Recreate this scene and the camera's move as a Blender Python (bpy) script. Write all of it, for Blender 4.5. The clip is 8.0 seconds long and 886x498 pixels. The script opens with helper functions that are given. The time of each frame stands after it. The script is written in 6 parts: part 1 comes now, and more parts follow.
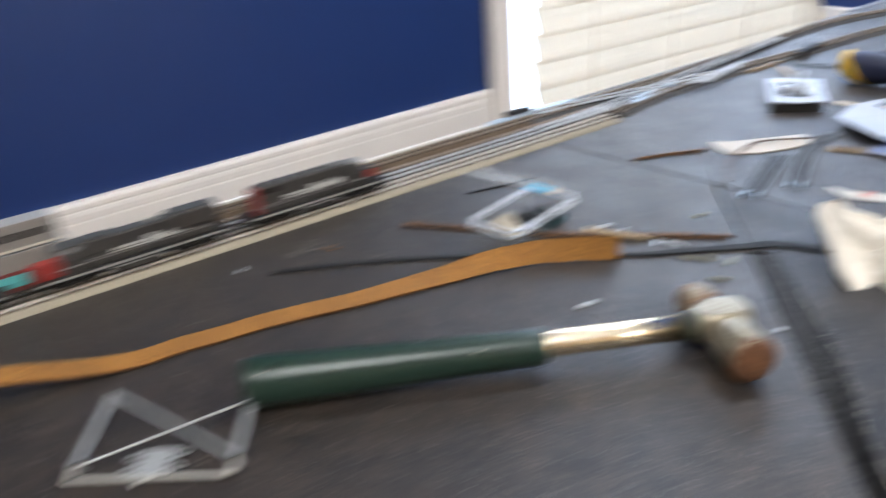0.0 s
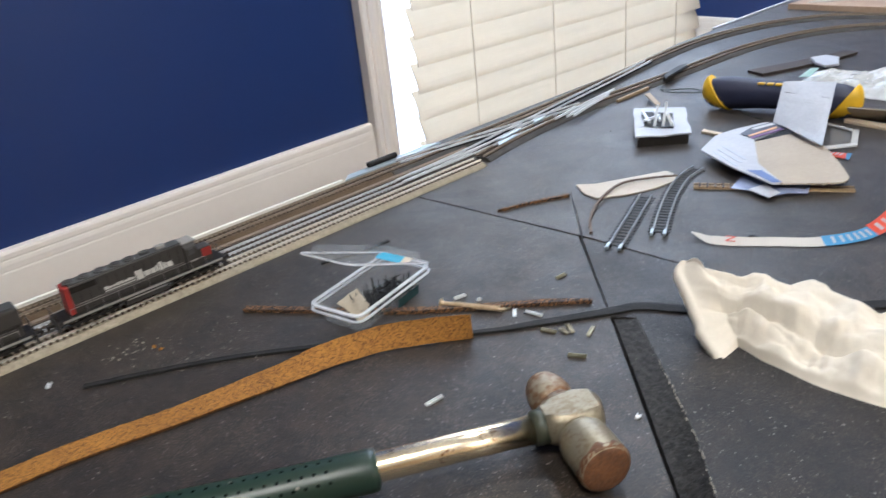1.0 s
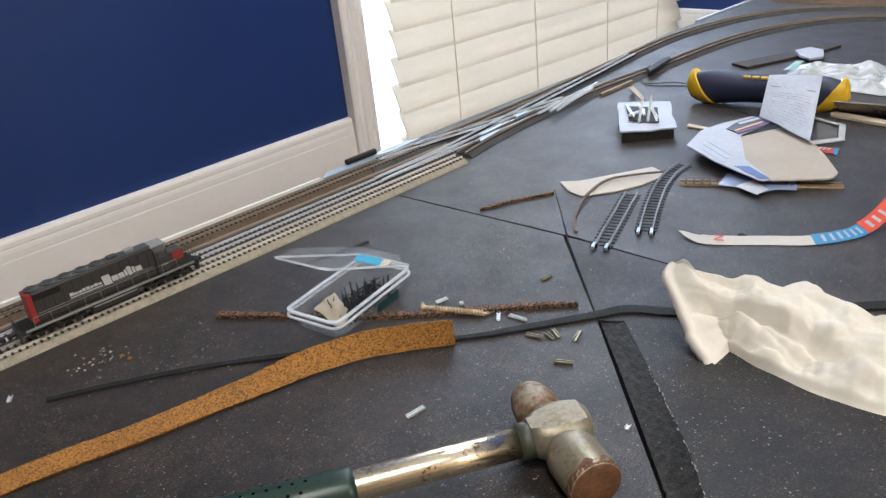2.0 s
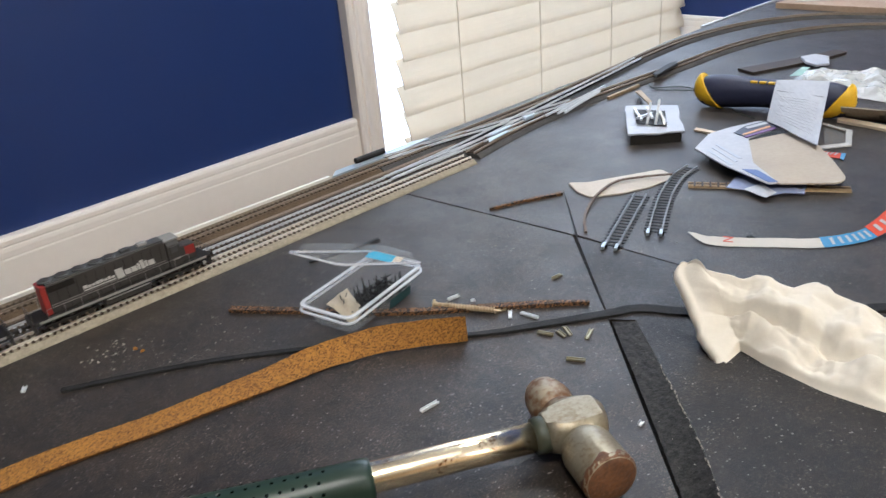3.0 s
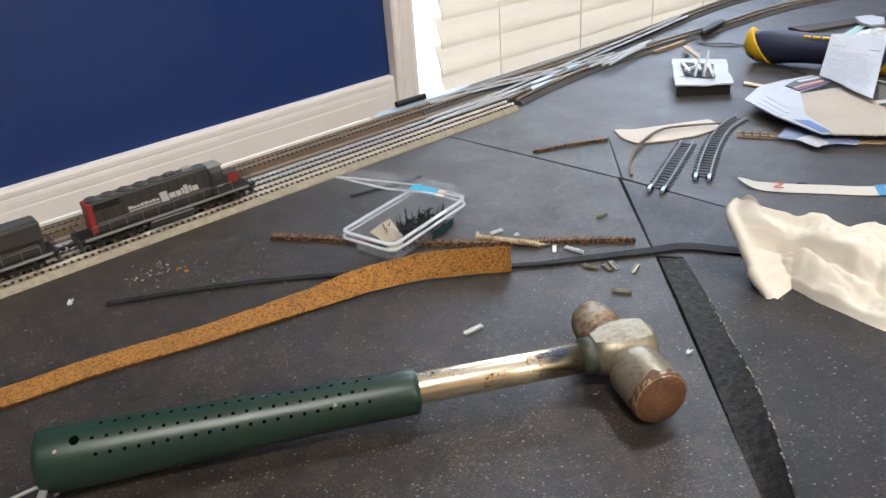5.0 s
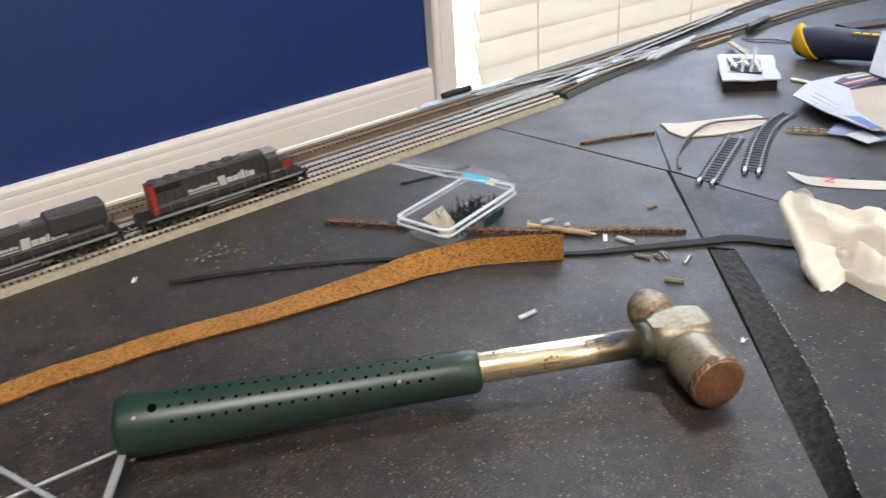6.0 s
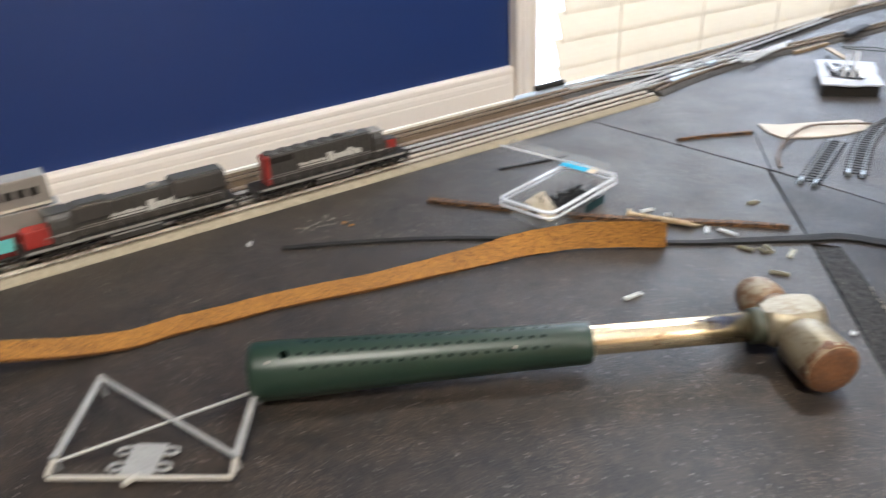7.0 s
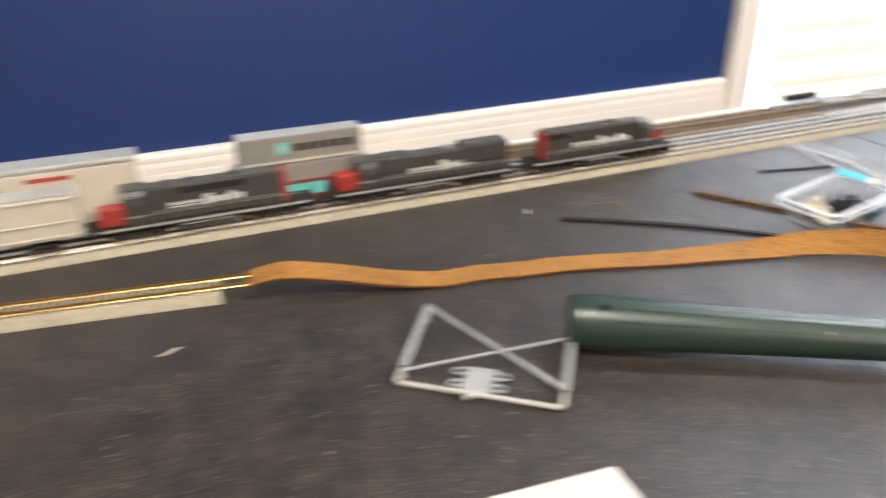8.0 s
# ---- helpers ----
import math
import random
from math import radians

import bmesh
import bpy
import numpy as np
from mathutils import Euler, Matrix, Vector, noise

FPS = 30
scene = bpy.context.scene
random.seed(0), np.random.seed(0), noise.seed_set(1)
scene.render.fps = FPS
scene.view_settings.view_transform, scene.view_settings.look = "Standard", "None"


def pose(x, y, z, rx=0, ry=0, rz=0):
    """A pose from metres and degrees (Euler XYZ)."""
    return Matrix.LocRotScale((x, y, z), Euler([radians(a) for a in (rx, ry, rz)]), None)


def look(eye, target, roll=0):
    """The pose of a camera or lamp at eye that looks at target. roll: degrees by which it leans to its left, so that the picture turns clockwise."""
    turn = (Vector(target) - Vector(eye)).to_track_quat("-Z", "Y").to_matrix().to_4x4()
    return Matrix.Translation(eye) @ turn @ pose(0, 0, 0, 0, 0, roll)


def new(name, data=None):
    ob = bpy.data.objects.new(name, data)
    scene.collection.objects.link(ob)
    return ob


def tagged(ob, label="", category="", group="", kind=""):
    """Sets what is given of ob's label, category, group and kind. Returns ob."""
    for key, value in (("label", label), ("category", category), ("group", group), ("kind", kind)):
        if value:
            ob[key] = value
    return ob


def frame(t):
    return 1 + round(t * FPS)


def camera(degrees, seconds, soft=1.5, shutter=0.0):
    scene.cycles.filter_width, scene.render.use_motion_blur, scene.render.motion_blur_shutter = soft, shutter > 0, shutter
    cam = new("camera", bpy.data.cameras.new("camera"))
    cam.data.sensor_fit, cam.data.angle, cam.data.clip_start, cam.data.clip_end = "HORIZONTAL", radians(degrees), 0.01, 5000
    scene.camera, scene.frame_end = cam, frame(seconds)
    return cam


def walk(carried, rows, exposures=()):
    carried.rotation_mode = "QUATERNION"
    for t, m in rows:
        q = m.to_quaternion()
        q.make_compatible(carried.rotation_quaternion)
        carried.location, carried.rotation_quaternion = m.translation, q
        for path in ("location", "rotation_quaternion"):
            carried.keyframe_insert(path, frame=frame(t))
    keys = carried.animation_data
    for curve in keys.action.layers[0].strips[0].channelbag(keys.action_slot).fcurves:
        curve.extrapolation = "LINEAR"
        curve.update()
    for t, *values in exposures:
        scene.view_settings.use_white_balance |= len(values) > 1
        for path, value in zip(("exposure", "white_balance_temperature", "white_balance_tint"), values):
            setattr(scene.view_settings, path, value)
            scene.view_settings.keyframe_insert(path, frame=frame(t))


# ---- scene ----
cam = camera(60.0, 8.0, soft=1.4, shutter=0.95)
PATH = [
    (0.0, (-0.019, -0.508, 0.234), (0.974, 0.987, -0.648), -4.6),
    (0.1, (0.002, -0.506, 0.234), (1.049, 0.950, -0.650), -4.7),
    (0.3, (0.033, -0.494, 0.240), (1.110, 0.925, -0.670), -6.9),
    (0.5, (0.045, -0.491, 0.245), (1.15, 0.91, -0.66), -7.6),
    (1.0, (0.059, -0.491, 0.247), (1.226, 0.882, -0.621), -6.2),
    (1.5, (0.07, -0.481, 0.243), (1.261, 0.862, -0.639), -6.1),
    (1.7, (0.0725, -0.4795, 0.2445), (1.2635, 0.858, -0.644), -6.1),
    (2.8, (0.0665, -0.475, 0.2435), (1.269, 0.857, -0.642), -5.5),
    (3.0, (0.0625, -0.475, 0.243), (1.263, 0.861, -0.638), -5.2),
    (3.5, (0.056, -0.475, 0.237), (1.241, 0.869, -0.654), -4.8),
    (4.0, (0.055, -0.474, 0.229), (1.22, 0.871, -0.683), -4.6),
    (4.2, (0.053, -0.474, 0.2255), (1.211, 0.873, -0.692), -4.5),
    (5.3, (0.0435, -0.470, 0.2165), (1.165, 0.897, -0.718), -4.1),
    (5.5, (0.04, -0.469, 0.216), (1.155, 0.903, -0.718), -4.1),
    (6.0, (0.028, -0.469, 0.218), (1.104, 0.932, -0.72), -4.0),
    (6.5, (0.02, -0.468, 0.214), (1.056, 0.969, -0.713), -3.9),
    (7.0, (-0.007, -0.466, 0.213), (0.959, 1.022, -0.711), -2.8),
    (7.5, (-0.045, -0.462, 0.21), (0.807, 1.096, -0.712), -1.0),
    (8.0, (-0.099, -0.455, 0.21), (0.557, 1.203, -0.696), -0.5),
]
EXPOSURE = [(0.0, 0.20, 5060, 10), (0.5, 0.18, 5100, 10), (1.0, 0.02, 5180, 10), (1.5, -0.10, 5200, 10), (3.0, -0.06, 5260, 10), (4.0, -0.09, 5300, 10), (5.5, 0.20, 5330, 10), (6.5, 0.23, 5390, 10), (7.0, 0.34, 5460, 10), (7.5, 0.53, 5520, 10), (8.0, 0.76, 5560, 10)]
walk(cam, [(t, look(eye, target, roll)) for t, eye, target, roll in PATH], exposures=EXPOSURE)

# ---- world and light ----
world = bpy.data.worlds.new("sky")
scene.world = world
world.use_nodes = True
_nt = world.node_tree
_sky = _nt.nodes.new("ShaderNodeTexSky")
_sky.sky_type, _sky.sun_disc, _sky.sun_elevation, _sky.sun_rotation = "NISHITA", False, radians(66), radians(35)
_nt.links.new(_sky.outputs[0], _nt.nodes["Background"].inputs[0])
_nt.nodes["Background"].inputs[1].default_value = 0.12

_sun = bpy.data.lights.new("sun", "SUN")
_sun.energy, _sun.angle, _sun.color = 5.0, radians(0.5), (1.0, 0.95, 0.88)
sun = new("sun", _sun)
sun.matrix_world = look((2.2, 2.1, 4.2), (1.4, 0.66, 0.0))

# daylight of the window, in its opening above the blind's lower part
_win = bpy.data.lights.new("window_daylight", "AREA")
_win.shape, _win.size, _win.size_y, _win.energy, _win.color = "RECTANGLE", 1.0, 0.75, 13.0, (0.90, 0.95, 1.0)
new("window_daylight", _win).matrix_world = look((1.5, 0.575, 0.62), (1.2, -0.6, 0.1))

# unseen lamps: key inferred from shadows, added overhead fill, and a made-up pendant
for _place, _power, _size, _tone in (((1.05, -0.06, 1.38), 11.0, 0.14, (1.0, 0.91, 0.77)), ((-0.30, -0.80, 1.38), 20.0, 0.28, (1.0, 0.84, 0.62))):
    _ceil = bpy.data.lights.new("unseen_ceiling_lamp", "AREA")
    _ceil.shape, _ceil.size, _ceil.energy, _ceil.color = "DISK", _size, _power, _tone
    new("unseen_ceiling_lamp", _ceil).matrix_world = look(_place, (_place[0], _place[1], 0))
# warm fill lamp added behind the camera to brighten wall and trim
FILL_PENDANT = (0.50, -2.00, 0.95)
_globe = bpy.data.lights.new("pendant_fill_light", "POINT")
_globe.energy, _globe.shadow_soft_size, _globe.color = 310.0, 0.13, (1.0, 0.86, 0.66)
new("pendant_fill_light", _globe).matrix_world = pose(*FILL_PENDANT)


# ---- materials ----
def surface(name, base, rough=0.5, metal=0.0, second=None, scale=60.0, fine=None, bump=0.0, bump_scale=None, spec=0.5, coat=0.0, mix_low=0.35, mix_high=0.65):
    """A surface with two scales of variation between two tones, and a fine relief."""
    m = bpy.data.materials.new(name)
    m.use_nodes = True
    nt = m.node_tree
    b = nt.nodes["Principled BSDF"]
    b.inputs["Roughness"].default_value, b.inputs["Metallic"].default_value = rough, metal
    b.inputs["Specular IOR Level"].default_value, b.inputs["Coat Weight"].default_value = spec, coat
    second = second or tuple(c * 0.8 for c in base)
    co = nt.nodes.new("ShaderNodeTexCoord")
    big = nt.nodes.new("ShaderNodeTexNoise")
    big.inputs["Scale"].default_value, big.inputs["Detail"].default_value = scale, 4
    small = nt.nodes.new("ShaderNodeTexNoise")
    small.inputs["Scale"].default_value, small.inputs["Detail"].default_value = fine or scale * 9, 3
    add = nt.nodes.new("ShaderNodeMath")
    add.operation = "MULTIPLY_ADD"
    add.inputs[1].default_value = 0.55
    half = nt.nodes.new("ShaderNodeMath")
    half.operation = "MULTIPLY"
    half.inputs[1].default_value = 0.45
    span = nt.nodes.new("ShaderNodeMapRange")
    span.inputs[1].default_value, span.inputs[2].default_value = mix_low, mix_high
    mix = nt.nodes.new("ShaderNodeMix")
    mix.data_type = "RGBA"
    mix.inputs[6].default_value, mix.inputs[7].default_value = (*base, 1), (*second, 1)
    for node in (big, small):
        nt.links.new(co.outputs["Object"], node.inputs["Vector"])
    nt.links.new(small.outputs[0], half.inputs[0])
    nt.links.new(big.outputs[0], add.inputs[0])
    nt.links.new(half.outputs[0], add.inputs[2])
    nt.links.new(add.outputs[0], span.inputs[0])
    nt.links.new(span.outputs[0], mix.inputs[0])
    nt.links.new(mix.outputs[2], b.inputs["Base Color"])
    if bump:
        bn = nt.nodes.new("ShaderNodeBump")
        bn.inputs["Strength"].default_value, bn.inputs["Distance"].default_value = bump, 0.001
        bt = nt.nodes.new("ShaderNodeTexNoise")
        bt.inputs["Scale"].default_value, bt.inputs["Detail"].default_value = bump_scale or scale * 12, 3
        nt.links.new(co.outputs["Object"], bt.inputs["Vector"])
        nt.links.new(bt.outputs[0], bn.inputs["Height"])
        nt.links.new(bn.outputs[0], b.inputs["Normal"])
    return m


def cork_surface(name, light, dark, grain, low=0.42, high=0.75):
    m = surface(name, light, 0.7, 0, tuple(0.65 * a + 0.35 * b for a, b in zip(light, dark)), 35, 400, 0.9, grain, 0.4)
    nt = m.node_tree
    b = nt.nodes["Principled BSDF"]
    co = next(n for n in nt.nodes if n.type == "TEX_COORD")
    cells = nt.nodes.new("ShaderNodeTexVoronoi")
    cells.inputs["Scale"].default_value = grain
    nt.links.new(co.outputs["Object"], cells.inputs["Vector"])
    sep = nt.nodes.new("ShaderNodeSeparateColor")
    nt.links.new(cells.outputs["Color"], sep.inputs[0])
    span = nt.nodes.new("ShaderNodeMapRange")
    span.inputs[1].default_value, span.inputs[2].default_value = low, high + 0.2
    nt.links.new(sep.outputs[0], span.inputs[0])
    mix = nt.nodes.new("ShaderNodeMix")
    mix.data_type = "RGBA"
    old = b.inputs["Base Color"].links[0].from_socket
    nt.links.new(span.outputs[0], mix.inputs[0])
    nt.links.new(old, mix.inputs[6])
    mix.inputs[7].default_value = (*dark, 1)
    nt.links.new(mix.outputs[2], b.inputs["Base Color"])
    return m


def board_surface(name, tone, warm, gloss):
    """Black board with scuffs, pale dust and a brownish bloom; tone: how light all its colours are, warm: how brown."""
    base, worn = (0.0080 * tone, 0.0073 * tone, 0.0066 * tone), (0.032 * tone, 0.028 * tone * warm, 0.024 * tone * warm * warm)
    m = surface(name, base, 0.42, 0, worn, 16, 150, 0.34, 1300, gloss)
    nt = m.node_tree
    b = nt.nodes["Principled BSDF"]
    co = next(n for n in nt.nodes if n.type == "TEX_COORD")
    old = b.inputs["Base Color"].links[0].from_socket
    clump = nt.nodes.new("ShaderNodeTexNoise")
    clump.inputs["Scale"].default_value, clump.inputs["Detail"].default_value = 42, 4
    nt.links.new(co.outputs["Object"], clump.inputs["Vector"])
    patch = nt.nodes.new("ShaderNodeMapRange")
    patch.inputs[1].default_value, patch.inputs[2].default_value, patch.inputs[3].default_value = 0.43, 0.64, 0.25
    nt.links.new(clump.outputs[0], patch.inputs[0])
    for scale, low, high, dust, rate in ((330, 0.48, 0.66, (0.086, 0.077, 0.066), 0.55), (60, 0.46, 0.66, (0.070, 0.058, 0.046), 0.60), (150, 0.50, 0.62, (0.072, 0.063, 0.053), 0.40), (900, 0.55, 0.63, (0.34, 0.315, 0.275), 0.75), (260, 0.60, 0.68, (0.24, 0.22, 0.19), 0.65)):
        t = nt.nodes.new("ShaderNodeTexNoise")
        t.inputs["Scale"].default_value, t.inputs["Detail"].default_value = scale, 5
        t.inputs["Roughness"].default_value = 0.65
        nt.links.new(co.outputs["Object"], t.inputs["Vector"])
        span = nt.nodes.new("ShaderNodeMapRange")
        span.inputs[1].default_value, span.inputs[2].default_value, span.inputs[4].default_value = low, high, rate
        nt.links.new(t.outputs[0], span.inputs[0])
        mix = nt.nodes.new("ShaderNodeMix")
        mix.data_type = "RGBA"
        mix.inputs[7].default_value = (dust[0] * tone, dust[1] * tone * warm, dust[2] * tone * warm * warm, 1)
        amount = span.outputs[0]
        if scale > 200:
            gathered = nt.nodes.new("ShaderNodeMath")
            gathered.operation = "MULTIPLY"
            nt.links.new(span.outputs[0], gathered.inputs[0])
            nt.links.new(patch.outputs[0], gathered.inputs[1])
            amount = gathered.outputs[0]
        nt.links.new(amount, mix.inputs[0])
        nt.links.new(old, mix.inputs[6])
        old = mix.outputs[2]
    b.inputs["Sheen Weight"].default_value, b.inputs["Sheen Roughness"].default_value = 0.09, 0.45
    # sparse pale specks: one in a few cells carries a fleck
    for scale, size, few in ((230, 0.14, 0.80), (520, 0.24, 0.76)):
        cells = nt.nodes.new("ShaderNodeTexVoronoi")
        cells.inputs["Scale"].default_value = scale
        nt.links.new(co.outputs["Object"], cells.inputs["Vector"])
        near = nt.nodes.new("ShaderNodeMath")
        near.operation, near.inputs[1].default_value = "LESS_THAN", size
        nt.links.new(cells.outputs["Distance"], near.inputs[0])
        sep = nt.nodes.new("ShaderNodeSeparateColor")
        nt.links.new(cells.outputs["Color"], sep.inputs[0])
        rare = nt.nodes.new("ShaderNodeMapRange")
        rare.inputs[1].default_value, rare.inputs[2].default_value, rare.inputs[4].default_value = few, 1.0, 0.6
        nt.links.new(sep.outputs[0], rare.inputs[0])
        both = nt.nodes.new("ShaderNodeMath")
        both.operation = "MULTIPLY"
        nt.links.new(near.outputs[0], both.inputs[0])
        nt.links.new(rare.outputs[0], both.inputs[1])
        mix = nt.nodes.new("ShaderNodeMix")
        mix.data_type = "RGBA"
        mix.inputs[7].default_value = (0.30, 0.28, 0.25, 1)
        nt.links.new(both.outputs[0], mix.inputs[0])
        nt.links.new(old, mix.inputs[6])
        old = mix.outputs[2]
    nt.links.new(old, b.inputs["Base Color"])
    rn = nt.nodes.new("ShaderNodeTexNoise")
    rn.inputs["Scale"].default_value, rn.inputs["Detail"].default_value = 22, 5
    nt.links.new(co.outputs["Object"], rn.inputs["Vector"])
    rr = nt.nodes.new("ShaderNodeMapRange")
    rr.inputs[1].default_value, rr.inputs[2].default_value, rr.inputs[3].default_value, rr.inputs[4].default_value = 0.3, 0.7, 0.40, 0.54
    nt.links.new(rn.outputs[0], rr.inputs[0])
    nt.links.new(rr.outputs[0], b.inputs["Roughness"])
    return m


def clear_plastic(name, tint=(1, 1, 1), rough=0.05, alpha=0.35):
    """Thin clear sheet: mostly transparent, glossy, slightly milky."""
    m = bpy.data.materials.new(name)
    m.use_nodes = True
    nt = m.node_tree
    out = nt.nodes["Material Output"]
    b = nt.nodes["Principled BSDF"]
    b.inputs["Base Color"].default_value = (*tint, 1)
    b.inputs["Roughness"].default_value = rough
    t = nt.nodes.new("ShaderNodeBsdfTransparent")
    fr = nt.nodes.new("ShaderNodeTexNoise")
    fr.inputs["Scale"].default_value = 60
    span = nt.nodes.new("ShaderNodeMapRange")
    span.inputs[3].default_value, span.inputs[4].default_value = alpha * 0.6, alpha * 1.4
    mix = nt.nodes.new("ShaderNodeMixShader")
    co = nt.nodes.new("ShaderNodeTexCoord")
    nt.links.new(co.outputs["Object"], fr.inputs["Vector"])
    nt.links.new(fr.outputs[0], span.inputs[0])
    nt.links.new(span.outputs[0], mix.inputs[0])
    nt.links.new(t.outputs[0], mix.inputs[1])
    nt.links.new(b.outputs[0], mix.inputs[2])
    nt.links.new(mix.outputs[0], out.inputs[0])
    return m


def thin_sheet(name, base, rough, through_light, relief=0.15, grain=700):
    """Paper, cloth or slat that lets some light pass."""
    m = surface(name, base, rough, 0, tuple(c * 0.93 for c in base), 40, 500, relief, grain, 0.3)
    nt = m.node_tree
    b = nt.nodes["Principled BSDF"]
    tr = nt.nodes.new("ShaderNodeBsdfTranslucent")
    tr.inputs[0].default_value = (*base, 1)
    mix = nt.nodes.new("ShaderNodeMixShader")
    mix.inputs[0].default_value = through_light
    nt.links.new(b.outputs[0], mix.inputs[1])
    nt.links.new(tr.outputs[0], mix.inputs[2])
    nt.links.new(mix.outputs[0], nt.nodes["Material Output"].inputs[0])
    return m


BOARD = board_surface("black_board", 0.54, 0.82, 0.44)
BOARD_NEAR = board_surface("dark_brown_black_board", 0.30, 0.82, 0.30)
UNDER = surface("dark_underlay", (0.012, 0.012, 0.012), 0.9)
BLACK_FOAM = surface("black_strip", (0.012, 0.012, 0.013), 0.8, 0, (0.03, 0.03, 0.03), 200)
BLUE = surface("blue_wall_paint", (0.0140, 0.0360, 0.148), 0.43, 0, (0.0131, 0.0338, 0.139), 6, 250, 0.06, 300, 0.45)
TAN_WALL = surface("warm_tan_wall_paint", (0.70, 0.54, 0.35), 0.7, 0, (0.65, 0.49, 0.31), 5, 200)
FOAM_GREY = surface("grey_black_foam", (0.016, 0.0155, 0.0155), 0.65, 0, (0.032, 0.031, 0.030), 120, 700, 0.3, spec=0.12)
PLANED = surface("planed_board_edge", (0.010, 0.0093, 0.0087), 0.7, 0, (0.056, 0.051, 0.046), 300, 1300, 0.5, 900, 0.28, mix_low=0.42, mix_high=0.72)
WHITE = surface("white_trim_paint", (0.87, 0.81, 0.73), 0.40, 0, (0.84, 0.78, 0.70), 12, 90, 0.05, 200)
CEILING = surface("ceiling_paint", (0.8, 0.79, 0.76), 0.8, 0, (0.76, 0.75, 0.72), 5)
FLOOR = surface("floor_boards", (0.25, 0.16, 0.09), 0.45, 0, (0.17, 0.1, 0.055), 5, 70, 0.1)
SLAT = thin_sheet("blind_slat", (0.82, 0.755, 0.64), 0.45, 0.55)
CORK = cork_surface("orange_cork", (0.42, 0.190, 0.024), (0.075, 0.029, 0.006), 1500, 0.36, 0.84)
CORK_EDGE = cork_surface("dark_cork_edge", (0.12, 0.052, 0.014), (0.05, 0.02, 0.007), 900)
CORK_SCRAP = cork_surface("dirty_cork_scrap", (0.24, 0.12, 0.045), (0.016, 0.010, 0.007), 900, 0.25, 0.45)
BENT_WOOD = surface("bent_brown_wood", (0.17, 0.115, 0.075), 0.7, 0, (0.055, 0.035, 0.022), 260, 900)
ROADBED = surface("grey_foam_roadbed", (0.36, 0.315, 0.235), 0.9, 0, (0.25, 0.215, 0.155), 260, 700, 0.6, 900, 0.2)
STRIP_PINK = surface("pinkish_tan_strip", (0.24, 0.185, 0.14), 0.9, 0, (0.18, 0.135, 0.10), 50, 700, 0.6, 900, 0.2)
ROADBED_DARK = surface("dark_roadbed", (0.060, 0.042, 0.030), 0.9, 0, (0.036, 0.026, 0.019), 50, 700, 0.6, 900, 0.2)
ROADBED_TAN = surface("tan_cork_roadbed", (0.120, 0.085, 0.052), 0.9, 0, (0.075, 0.050, 0.030), 50, 700, 0.6, 900, 0.2)
TIE = surface("brown_black_tie", (0.050, 0.037, 0.025), 0.85, 0, (0.085, 0.062, 0.042), 300, spec=0.1)
TIE_BLACK = surface("black_plastic_tie", (0.006, 0.006, 0.007), 0.75, 0, (0.012, 0.012, 0.013), 300, spec=0.1)
RAIL = surface("nickel_rail", (0.74, 0.70, 0.62), 0.34, 0.15, (0.62, 0.57, 0.48), 90, 600)
RAIL_COOL = surface("cool_nickel_rail", (0.70, 0.72, 0.73), 0.30, 0.25, (0.54, 0.55, 0.56), 90, 600)
ROADBED_FAR = surface("dark_grey_roadbed", (0.085, 0.080, 0.074), 0.85, 0, (0.05, 0.046, 0.042), 50, 700, 0.6, 900, 0.25)
STRIP_TAN = surface("tan_rail_strip", (0.40, 0.30, 0.17), 0.55, 0.2, (0.24, 0.16, 0.08), 200, 900)
RAIL_BROWN = surface("weathered_rail", (0.32, 0.265, 0.20), 0.46, 0.25, (0.27, 0.21, 0.15), 90, 600)
GRIP_DARK = surface("dark_green_collar", (0.030, 0.040, 0.024), 0.45, 0, (0.05, 0.05, 0.03), 150, 600)
JOINER_BRIGHT = surface("bright_nickel_joiner", (0.68, 0.69, 0.68), 0.4, 0.2, (0.52, 0.53, 0.53), 200, 900)
JOINER = surface("dull_brassy_metal", (0.36, 0.33, 0.22), 0.42, 0.7, (0.24, 0.20, 0.12), 120, 600)
RAIL_DARK = surface("blued_rail", (0.25, 0.265, 0.285), 0.55, 0.0, (0.19, 0.20, 0.22), 90, 600, spec=0.25)
TIE_GREY = surface("dark_grey_plastic_tie", (0.011, 0.012, 0.014), 0.55, 0, (0.018, 0.019, 0.021), 300, spec=0.3)
BRASS = surface("brass_rail", (0.52, 0.34, 0.13), 0.42, 1.0, (0.38, 0.24, 0.09), 120, 600)
SCREW = surface("pale_brassy_screw", (0.62, 0.50, 0.33), 0.4, 0.35, (0.40, 0.29, 0.16), 300, 900)
# gold in the base colour stands in for warm reflections on the chrome
STEEL = surface("gold_tinted_steel", (0.95, 0.82, 0.58), 0.25, 1.0, (0.26, 0.12, 0.04), 130, 700, 0.05, 500, mix_low=0.58, mix_high=0.64)
SHEET_METAL = surface("bright_sheet_metal", (0.50, 0.55, 0.59), 0.52, 0.7, (0.40, 0.45, 0.49), 60)
HEAD_STEEL = surface("worn_hammer_steel", (0.290, 0.255, 0.180), 0.42, 0.50, (0.155, 0.098, 0.038), 110, 520, 0.30, 350, mix_low=0.46, mix_high=0.72)
HEAD_RUST = surface("rusted_hammer_face", (0.185, 0.080, 0.028), 0.6, 0.1, (0.080, 0.036, 0.017), 110, 600, 0.7, 450)
